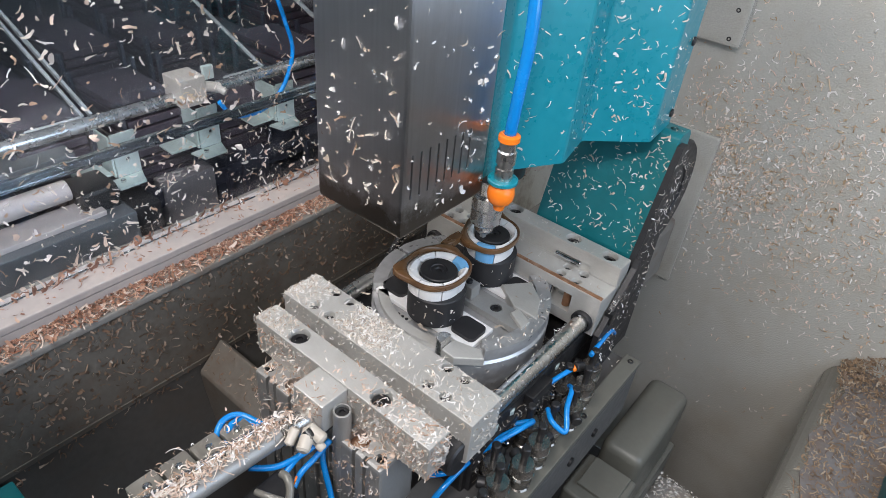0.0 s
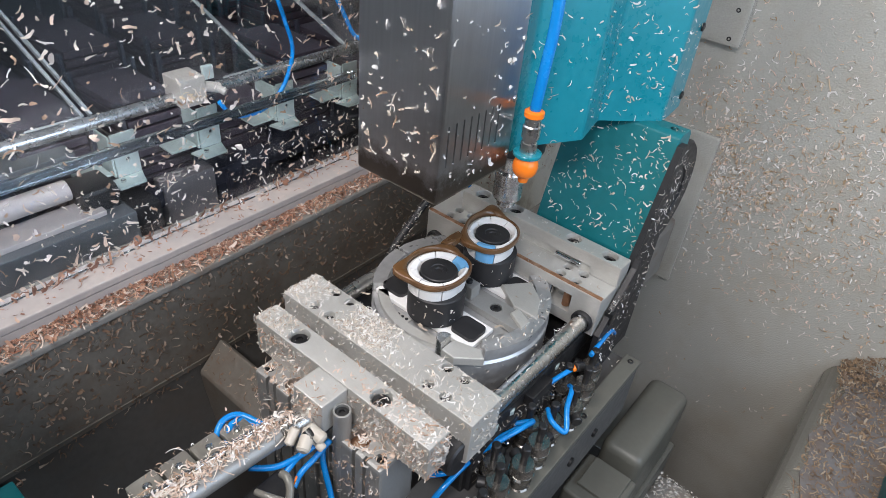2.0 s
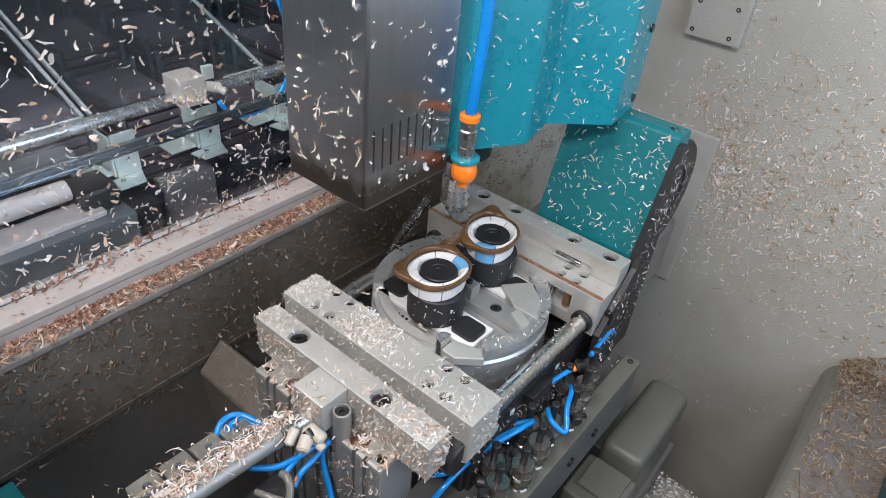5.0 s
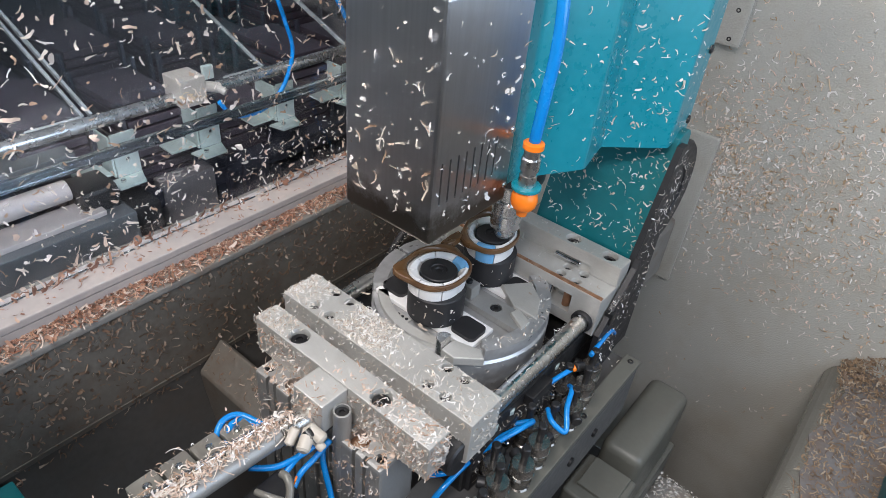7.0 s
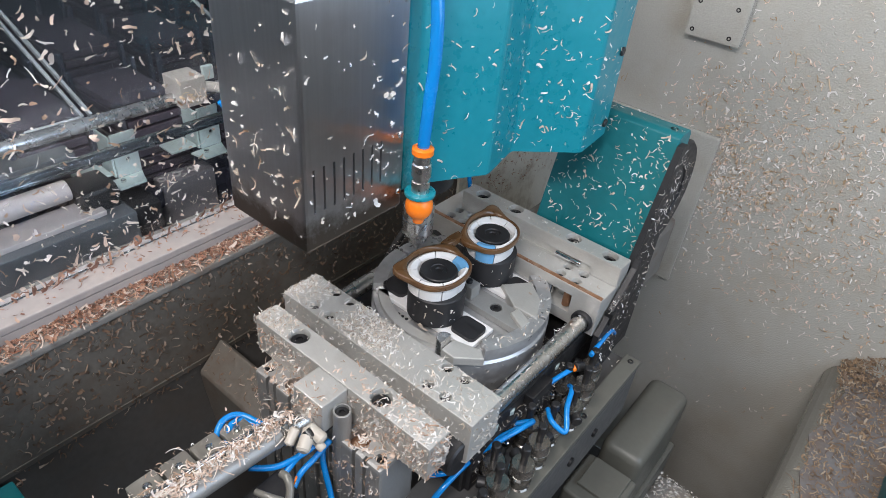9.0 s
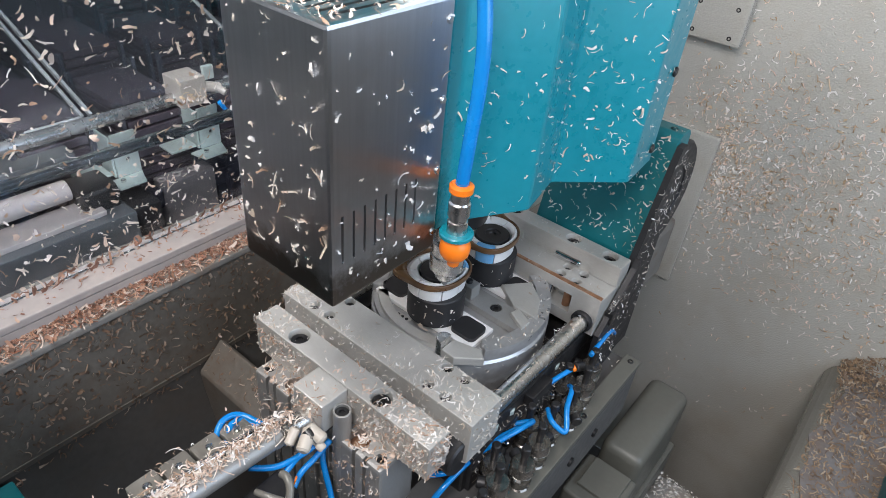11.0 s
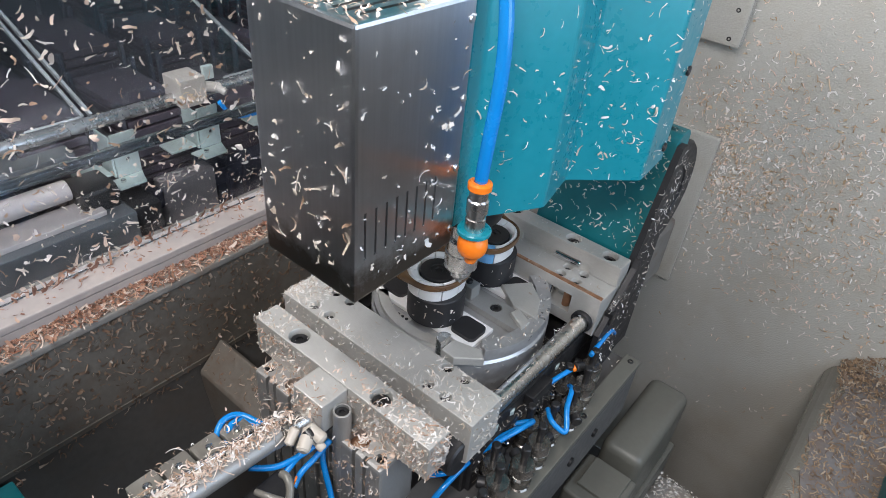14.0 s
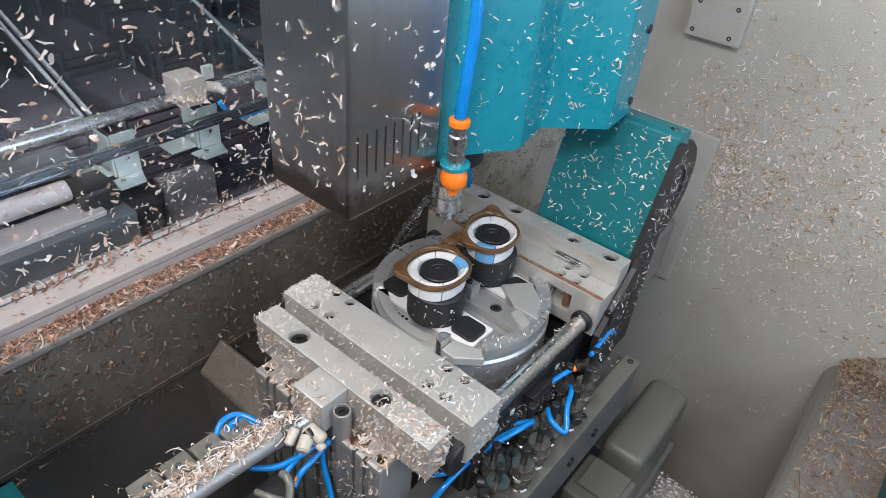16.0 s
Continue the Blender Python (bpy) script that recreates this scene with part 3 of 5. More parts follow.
def chucks():
    for s in (-1, 1):
        y = 34 * s
        h = thing("lens_chuck", (0, y, -11), "black round chuck gripping a spectacle rim with white segmented pads", "chuck", "rim chucks")
        bm = turned(B(), [(21.4, -11), (22.2, -10), (22.2, 13.2), (21.4, 14)], (0, y, 0), seg=64)
        part("body", bm, BLACK, h, "black round chuck body")
        bm = turned(B(), [(14, 14), (14, 28.4), (13.4, 29), (6.5, 29), (6, 28.2), (3.2, 28.2), (2.6, 27), (0.2, 27)], (0, y, 0), seg=48)
        part("core", bm, BLACK, h, "black core with a centre screw")
        # eight pads, each flaring outwards to the rim
        big, n = lens_outline(y, 0.985, 80), 8
        for k in range(n):
            i0, i1 = k * 10, k * 10 + 10
            bm = B()
            cols = []
            for i in range(i0, i1 + 1):
                t = i
                if i == i0:
                    f = 0.10
                elif i == i1:
                    f = -0.10
                else:
                    f = 0
                a, b = Vector((*big[t % 80], 0)), Vector((*big[(t + (1 if f > 0 else -1)) % 80], 0))
                p = a + (b - a) * abs(f) * 2.2
                c = Vector((0, y, 0))
                d = (p - c)
                dn = d.normalized()
                o = [c + d * 0.94 + UP * 14, c + d * 0.97 + UP * 22, c + d * 1.0 + UP * 24, c + d * 0.985 + UP * 29.6, c + d * 0.90 + UP * 30.4,
                     c + dn * 16.4 + UP * 28.6, c + dn * 14.5 + UP * 25.5, c + dn * 14.4 + UP * 14.2]
                cols.append([bm.verts.new(v) for v in o])
            for a, b in zip(cols, cols[1:]):
                for j in range(len(a)):
                    bm.faces.new((a[j], b[j], b[(j + 1) % len(a)], a[(j + 1) % len(a)]))
            bm.faces.new(list(reversed(cols[0])))
            bm.faces.new(cols[-1])
            blue = (s > 0 and k == 6) or (s < 0 and k == 1)
            part("pad", bm, BLUE_PAD if blue else WHITE_PLASTIC, h, "light blue plastic pad" if blue else "white plastic pad")


def spectacle_frame():
    g = thing("spectacle_frame", (0, 0, 24), "unfinished amber tortoise acetate spectacle front on two chucks", "spectacle frame")
    z0, z1, n = 25.6, 30.4, 96
    for s in (-1, 1):
        y = 34 * s
        inner, outer = lens_outline(y, 1.0, n), lens_outline(y, 1.085, n, 0.32)
        mid = [((a[0] * 0.6 + b[0] * 0.4), (a[1] * 0.6 + b[1] * 0.4)) for a, b in zip(inner, outer)]
        mid2 = [((a[0] * 0.15 + b[0] * 0.85), (a[1] * 0.15 + b[1] * 0.85)) for a, b in zip(inner, outer)]
        bm = B()
        loops = []
        for pts, z in ((inner, z0 + 0.6), (inner, z1 - 0.5), (mid, z1), (mid2, z1 - 0.1), (outer, z1 - 0.7), (outer, z0 + 0.6), (mid2, z0), (mid, z0)):
            ring = []
            for qx, qy in pts:
                brow = max(0.0, -qx / 22) ** 1.5
                ring.append(bm.verts.new((qx, qy, z + 3.6 * brow + (1.0 * brow if z > 28 else 0))))
            loops.append(ring)
        for a, b in zip(loops, loops[1:] + loops[:1]):
            for i in range(n):
                f = bm.faces.new((a[i], a[(i + 1) % n], b[(i + 1) % n], b[i]))
                f.smooth = True
        part("rim", bm, ACETATE, g)
    br = prism(B(), [(-18, -11), (-12.5, -9), (-11, -5), (-11, 0), (-11, 5), (-12.5, 9), (-18, 11), (-17.6, 6), (-17, 0), (-17.6, -6)], z0 + 2.6, z1 + 3.4, 1.2)
    part("bridge", br, ACETATE, g)


# ---- clamp cylinder side of the vise ----
def clamp_unit():
    u = thing("clamp_unit", (0, -140, -200), "aluminium clamping unit with extruded cylinder bodies, littered with shavings", "clamp")
    holes = [(-42, -133), (38, -133)]
    bm, c = box(B(), -79.1, 87, -142.4, -122.8, -31, 0, 0.8), B()
    for x, y in holes:
        turned(c, [(7.2, -10), (7.2, -1), (8.4, 1)], (x, y, 0), seg=28)
    bar = part("end_bar", cut(bm, c), ALU, u, "machined aluminium end bar")
    for x, y in holes:
        screw(bar, x, y, -3.5, 7.6)
    for x in (-58, -20, 18, 56):
        b = part("bolt_boss", cut(rod(B(), (x, -117.5, -24), (x, -117.5, -13), 5.0, 24), turned(B(), [(3.6, -6), (3.6, 4)], (x, -117.5, -16), seg=20)), ALU_DULL, u)
        screw(b, x, -117.5, -16.5, 3.6)
    part("spacer", box(B(), -66, 74, -122.4, -111.2, -60, -22, 1.5), BLACK_METAL, u)
    # two extruded bodies with upright grooves
    for x0, x1 in ((-64, -2), (2, 62)):
        bm, c = box(B(), x0, x1, -158, -123.5, -230, -31.2, 2.5), B()
        for x in (x0 + 14, x0 + 22, x1 - 24, x1 - 14):
            box(c, x - 1.6, x + 1.6, -170, -154.5, -240, -20, 0)
        mid = (x0 + x1) / 2 + 2
        turned(c, [(7.5, -44), (7.5, -20)], (mid, -147.5, 0), seg=28)
        for x in (x0 + 7, x1 - 7):
            turned(c, [(3.8, -40), (3.8, -20)], (x, -149.5, 0), seg=20)
        body = part("cylinder_body", cut(bm, c), ALU_DULL, u, "grooved aluminium cylinder body")
        part("piston_cap", turned(B(), [(7.2, -44), (7.2, -38), (4, -36)], (mid, -147.5, 0), seg=28), COPPER, body, "copper-coloured piston cap")
        for x in (x0 + 7, x1 - 7):
            screw(body, x, -149.5, -33.0, 3.6)
    part("link_plate", box(B(), -11, 17, -165, -142.6, -26, -0.2, 1.0), ALU, u, "aluminium link plate")
    screw(part("link_boss", cut(rod(B(), (22.6, -153, -228), (22.6, -153, -8), 6.0, 24), turned(B(), [(4.8, -5), (4.8, 4)], (22.6, -153, -9), seg=20)), ALU_DULL, u), 22.6, -153, -9.6, 5.6)
    part("black_roller", rod(B(), (66, -112, -34), (92, -112, -34), 14, 28, 1.5), BLACK, u)
    return u


def air_cylinder():
    a = thing("air_cylinder", (0, -215, -60), "slim steel air cylinder with clear manifold blocks and piled shavings", "air cylinder")
    part("barrel", rod(B(), (1, -177, -21), (0, -290, -11), 7.0, 28), ALU_DULL, a, "polished steel barrel")
    part("head_cap", rod(B(), (1.4, -163, -22), (0.8, -188, -19.8), 8.6, 28, 0.3), SATIN, a, "aluminium head cap")
    part("collar_ring", rod(B(), (0.8, -188, -19.8), (0.6, -194, -19.3), 7.8, 28, 0.3), ALU_DULL, a)
    part("tie_bar", rod(B(), (-7, -182, -15), (-8, -290, -4), 2.4), CHROME, a)
    for i in range(4):
        y = -203 - 20 * i
        part("manifold_block", box(B(), -29, -9, y - 9, y + 9, -40 + 1.6 * i, -19 + 1.6 * i, 1.8), GRIME_CLEAR, a, "greasy grey manifold block")
        part("block_screw", turned(B(), [(2.4, 0), (2.4, 1.4), (1.6, 2)], (-20, y, -19 + 1.6 * i), seg=16), CHROME, a)
    part("cable_duct", box(B(), 8, 30, -300, -196, -64, -40, 2), BLACK_METAL, a)
    f = part("elbow_fitting", rod(B(), (11, -181, -10), (14, -190, -16), 3.4, 20, 1), CREAM, a, "white plastic elbow fitting")
    part("fitting_nut", turned(B(), [(4.6, 0), (4.6, 6), (3.4, 7), (3.4, 11), (2.4, 12)], (17, -178, -9), (0.8, 0.1, -0.5), 8), CHROME, a)
    part("elbow_fitting", rod(B(), (17.5, -175, -10), (24.5, -188, -15), 4.4, 20, 1.4), CREAM, a, "white plastic elbow fitting")
    part("elbow_fitting", rod(B(), (16, -176, -9), (29, -174, -13), 4.2, 20, 1.4), CREAM, a, "white plastic elbow fitting")
    part("branch_tube", tube(B(), [(26, -205, -17), (31, -205, -16), (36, -207, -20), (40, -213, -28), (41, -222, -40)], 2.5), GRIME_CLEAR, a, "greasy clear branch tube")
    part("branch_tube", tube(B(), [(22, -221, -22), (30, -219, -20), (38, -214, -22)], 2.0), GRIME_CLEAR, a, "greasy clear branch tube")
    part("release_ring", rod(B(), (40, -213, -28), (40.4, -215, -30), 3.0, 18, 0.5), ORANGE, a, "orange release ring")
    part("release_ring", rod(B(), (31, -200, -24), (32, -199.4, -24.3), 2.8, 18, 0.5), ORANGE, a, "orange release ring")
    part("fitting_tip", rod(B(), (26.5, -177, -15), (31, -176.5, -17.5), 3.0, 16, 0.8), CREAM, a)
    return a


def air_tube(points, r=2.1, label="bright blue pneumatic tube"):
    return single("air_tube", tube(B(), points, r), BLUE_TUBE, label, "tube", "pneumatic tubes")


# ---- tilting back bracket ----
def bracket():
    b = thing("tilt_bracket", (43, 130, -100), "teal sloping guard behind the vise with a black end disc", "guard")
    bm = sheet(-5, 90, [(112.5, -60), (112.5, 12), (141, 112), (146, 114.5), (160, 114.5), (164, 110), (164, -60)])
    bmesh.ops.bevel(bm, geom=list(bm.edges), offset=1.0, segments=2, profile=0.5, affect="EDGES")
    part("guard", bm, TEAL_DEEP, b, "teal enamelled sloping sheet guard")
    screw(b, 80, 151, 114.5, 4.5)
    part("end_plate", sheet(90.5, 96, [(112.6, -100), (104, 10), (136, 108), (146, 108), (150, 40), (150, -100)]), BLACK, b, "blackened end plate")
    part("end_disc", turned(B(), [(50, 0), (53, 1.5), (53, 6), (51, 8), (30, 8.5), (28, 7), (8, 7)], (74, 190, 36), (1, 0, 0), 64), BLACK, b, "round blackened end disc")
    part("drum", turned(B(), [(46, 0), (46, 76)], (-2, 190, 36), (1, 0, 0), 48), BLACK_METAL, b)
    part("trunnion", box(B(), -70, 62, 118, 330, -140, -62, 6), WALL_DUSTY, b)


# ---- milling head ----
REST = (-25, 30, 30)


def head():
    h = thing("milling_head", REST, "milling head with brushed steel motor cover and teal guard, shaving-speckled", "milling head")
    bm = box(B(), -70, 0, -99, -20, 103, 246, 2.0)
    c = box(B(), -67, -3, -96, -23, 90, 240, 0)
    for i in range(8):
        y = -92 + 7.4 * i
        box(c, -6, 3, y - 0.75, y + 0.75, 128 + i * 0.0, 156, 0)
    for i in range(9):
        x = -62 + 6.6 * i
        box(c, x - 1.2, x + 1.2, -90, -32, 236, 250, 0)
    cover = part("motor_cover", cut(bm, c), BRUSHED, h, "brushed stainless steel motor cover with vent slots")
    part("motor", turned(B(), [(28, 108), (30, 112), (30, 230), (26, 234)], (-35, -60, 0), seg=40), BLACK_METAL, h)
    for z in (115, 155, 195, 235):
        part("cover_screw", turned(B(), [(2.2, 0), (2.2, 0.6), (1.5, 1.1)], (0, -23.5, z), (1, 0, 0), 16), SATIN, cover)
    # folded teal guard
    plan = [(-70, -19.3), (-2, -19.3), (-2, -6), (24, 42), (15, 83), (52, 122), (48, 168), (-70, 168)]
    bm = prism(B(), plan, 112, 420, 0)
    bmesh.ops.bevel(bm, geom=[e for e in bm.edges if abs(e.verts[0].co.z - e.verts[1].co.z) > 1], offset=2.5, segments=3, profile=0.5, affect="EDGES")
    guard = part("guard", bm, TEAL, h, "folded teal enamelled guard")
    for z in (124.4, 181, 238):
        part("guard_screw", turned(B(), [(3.4, 0), (3.4, 1.0), (2.6, 1.6)], (49.4, 158, z), (1, 0.09, 0), 16), BLACK_METAL, guard)
    # spindle
    part("spindle_nose", turned(B(), [(9.6, 66), (9.6, 84), (14, 85), (24, 92), (25, 112.5)], (-25.5, 30, 0), seg=48), BLACK_METAL, h, "dark spindle nose")
    part("collet_nut", turned(B(), [(7.0, 37), (7.8, 38), (7.8, 44), (11.2, 44.4), (12, 45.4), (12, 58), (11.2, 58.4), (11.2, 59.6), (12, 60), (12, 69), (11, 70.5), (9.6, 70.6)], (-25.5, 30, 0), seg=40, crisp=0.2), COLLET, h, "satin steel collet nut")
    part("neck", turned(B(), [(9.7, 70), (9.7, 84)], (-25.5, 30, 0), seg=32), COLLET, h)
    part("cutter", turned(B(), [(1.2, 29), (2.4, 30), (2.4, 33), (5.6, 35), (6.2, 37.2)], (-25.5, 30, 0), seg=20), ALU_DULL, h, "small milling cutter")
    # air nozzle with its hose
    part("nozzle_plate", turned(B(), [(9.4, 115.6), (10, 116.2), (10, 118), (9.4, 118.6)], (13, -17, 0), seg=32), TEAL, h, "teal nozzle plate")
    part("hose_fitting", turned(B(), [(5.9, 118), (5.9, 126), (5.1, 126.5), (5.1, 129), (6.3, 129.6), (6.3, 138), (5.5, 139), (5.5, 145)], (13, -17, 0), seg=24), SATIN, h, "plated steel hose fitting")
    part("hose_collar", turned(B(), [(5.8, 144.5), (6.9, 145.2), (6.9, 148.6), (5.4, 149.6)], (13, -17, 0), seg=24), ORANGE, h, "orange release collar")
    bm = turned(B(), [(6.4, 116), (6.6, 114.6), (8.0, 113), (8.9, 110), (9.1, 107), (8.4, 103.6), (6.6, 101), (4.6, 99.8), (4.0, 98), (3.4, 95.4), (1.6, 94.6)], (13.5, -17.5, 0), seg=32)
    part("nozzle", bm, ORANGE, h, "orange plastic air nozzle")
    part("hose", tube(B(), [(13, -17, 148), (14, -16, 175), (15, -14.5, 205), (14, -14.5, 232), (9, -15, 262), (1, -16, 300), (-6, -17, 340)], 3.8, 16), BLUE_TUBE, h, "thick blue air hose")
    # shavings stuck to the head
    front = patch(46, (-68, -99.6, 118), (66, 0, 0), (0, 0, 126), (0, -1, 0), lambda a, b: 1.0 - 0.5 * b)
    low = patch(15, (-66, -99.6, 118), (62, 0, 0), (0, 0, 60), (0, -1, 0))
    side = patch(36, (0.6, -97, 112), (0, 74, 0), (0, 0, 126), (1, 0, 0), lambda a, b: 1.0 - 0.4 * b)
    specks = [patch(40, (-68, -99.5, 112), (66, 0, 0), (0, 0, 130), (0, -1, 0)), patch(34, (0.5, -97, 108), (0, 74, 0), (0, 0, 130), (1, 0, 0))]
    shavings("stuck_shaving", [front, side], CHIP_PALE, "pale shavings stuck to the steel cover", h, length=(2.2, 6.5), width=(1.0, 2.6), curl=0.8, lift=0.2, lean=0.15)
    shavings("stuck_shaving", specks, CHIP_PALE, "tiny pale specks stuck to the steel cover", h, length=(1.0, 2.0), width=(0.8, 1.6), curl=0.3, lift=0.12, lean=0.1)
    shavings("stuck_shaving", [low], CHIP_MIX, "longer tan shavings stuck to the steel cover", h, length=(4.0, 10.0), width=(1.2, 2.4), curl=0.35, lift=0.15, lean=0.08)
    tops = patch(220, (-69, -98, 246.2), (68, 0, 0), (0, 76, 0), (0, 0, 1))
    shavings("stuck_shaving", [tops], CHIP_MIX, "tan shavings lying on top of the steel cover", h, length=(2.0, 6.0), width=(0.6, 1.6), curl=0.8, lift=0.3)
    sets = []
    for (x0, y0), (x1, y1), n in (((-2, -6), (24, 42), 60), ((24, 42), (15, 83), 60), ((15, 83), (52, 122), 150), ((52, 122), (48, 168), 85)):
        nx, ny = y1 - y0, x0 - x1
        sets.append(patch(n, (x0, y0, 114), (x1 - x0, y1 - y0, 0), (0, 0, 200), (nx, ny, 0), lambda a, b: 1 - 0.5 * b))
    shavings("stuck_shaving", sets, CHIP_PALE, "pale shavings stuck to the teal guard", h, length=(2.0, 6.5), width=(0.5, 1.2), curl=1.0, lift=0.15, lean=0.08)
    return h


# ---- valves beside the vise ----
def valve_bank():
    base = thing("valve_rack", (110, 10, -110), "grey angle plate carrying a row of air valves", "rack")
    bm, c = box(B(), 60, 127, -160, 110, -96, -90, 0.8), B()
    for y in (60, -10, -80):
        turned(c, [(3, -100), (3, -80)], (123, y, 0), seg=16)
    part("plate", cut(bm, c), GREY_PAINT, base, "dull grey angle plate")
    part("flange", box(B(), 119, 127, -160, 110, -150, -96.2, 0.8), GREY_PAINT, base)
    part("edge_strip", box(B(), 113, 128, -160, 111, -89.8, -84, 1.0), COVER, base, "grey edge strip bolted along the plate")
    for y in (104, 20, -64):
        screw(base, 120.5, y, -83.4, 3.4)
    for y, z in ((40, -118), (0, -118)):
        part("flange_bolt", turned(B(), [(4.2, 0), (4.2, 2), (3, 2.6)], (127, y, z), (1, 0, 0), 16), BLACK_METAL, base)
    proto = None
    spots = [(104, 52), (110, 30), (114, 4), (110, -20), (114, -44), (116, -68), (111, -92), (114, -116), (97, 22), (98, -34), (99, -80)]
    for i, (vx, y) in enumerate(spots):
        m = Matrix.Translation((vx * 0.001, y * 0.001, -0.090)) @ Matrix.Rotation(1.1 * i, 4, "Z")
        if proto is None:
            proto = thing("air_valve", (104, y, -90), "dark speed-control valve with a plated ring on the rack", "valve", "valves on the rack")
            part("body", turned(B(), [(8.4, -90), (8.4, -84), (7.2, -83), (7.2, -76), (9, -75), (9, -62), (8, -60.5)], (104, y, 0), seg=28), NICKEL, proto)
            part("ring", turned(B(), [(9.3, -72), (9.3, -69)], (104, y, 0), seg=28), CHROME, proto, "plated ring")
            part("spindle", turned(B(), [(2.6, -60.5), (2.6, -50), (3.4, -49.6), (3.4, -44), (2.6, -43)], (104, y, 0), seg=14), BLACK_METAL, proto)
            part("elbow", rod(B(), (104, y, -66), (90, y - 3, -66), 4.6, 18, 0.8), BLACK_METAL, proto)
        else:
            copy_thing(proto, m)
    mb = thing("valve_manifold", (90, -20, -90), "black valve manifold with plated screws beside the guide rod", "manifold")
    part("block", box(B(), 78, 92, -96, 30, -89.8, -52, 1.5), BLACK, mb)
    for i in range(6):
        part("port", turned(B(), [(4.4, 0), (4.4, 4), (3, 5)], (85, -86 + 21 * i, -52), seg=8), PLATED, mb)
        part("plug", turned(B(), [(3, 0), (3, 5), (2, 6)], (92, -80 + 21 * i, -66), (1, 0, 0), 8), CHROME, mb)
    part("cap", box(B(), 80, 96, -30, -2, -52, -42, 1.2), BLACK_METAL, mb, "dark manifold cap")
    side = thing("side_cable_guard", (97, 70, -90), "black cable guard along the vise", "cable guard")
    part("strip", sheet(96.2, 101, [(58, -92), (58, -36), (100, 12), (104, 20), (110, 8), (104, -92)]), BLACK, side)
    part("clip", box(B(), 96, 103, 70, 78, -30, -18, 1), BLACK_METAL, side)


# ---- beyond the window ----
def window():
    w = thing("window_1", (-204, -330, 0), "clear chamber window speckled with shavings", "window", kind="structure")
    pane = part("pane", box(B(), -206, -202, -720, 96, 4.6, 420, 0.3), GLASS, w, "clear glass pane")
    pane.visible_shadow = False
    part("jamb", box(B(), -216, -196, 97, 103, -9.5, 420, 1.0), ALU_DULL, w, "steel window jamb")
    part("jamb", box(B(), -220, -194, 104, 112, -9.5, 420, 1.0), BLACK_METAL, w, "dark window jamb")
    sets = [patch(680, (-201.7, -330, 6), (0, 420, 0), (0, 0, 240), (1, 0, 0), lambda a, b: 1 - 0.3 * b)]
    shavings("stuck_shaving", sets, CHIP_MIX, "shavings stuck to the window pane", w, length=(2.4, 7.0), width=(1.0, 2.6), curl=0.45, lift=0.2, lean=0.2)
    sets = [patch(220, (-201.7, -210, 6), (0, 290, 0), (0, 0, 70), (1, 0, 0), lambda a, b: 1 - 0.6 * b), patch(340, (-201.7, -330, 6), (0, 420, 0), (0, 0, 240), (1, 0, 0))]
    shavings("stuck_shaving", sets, CHIP_PALE, "fine pale shavings stuck to the window pane", w, length=(1.8, 5.0), width=(0.6, 1.5), curl=0.55, lift=0.2, lean=0.15)
    sets = [patch(150, (-201.5, -330, 5), (0, 414, 0), (0, 0, 9), (1, 0, 0))]
    shavings("stuck_shaving", sets, CHIP_TAN, "large tan shavings leaning on the foot of the pane", w, length=(4.0, 10.0), width=(1.2, 3.0), curl=0.8, lift=0.6, lean=0.4)


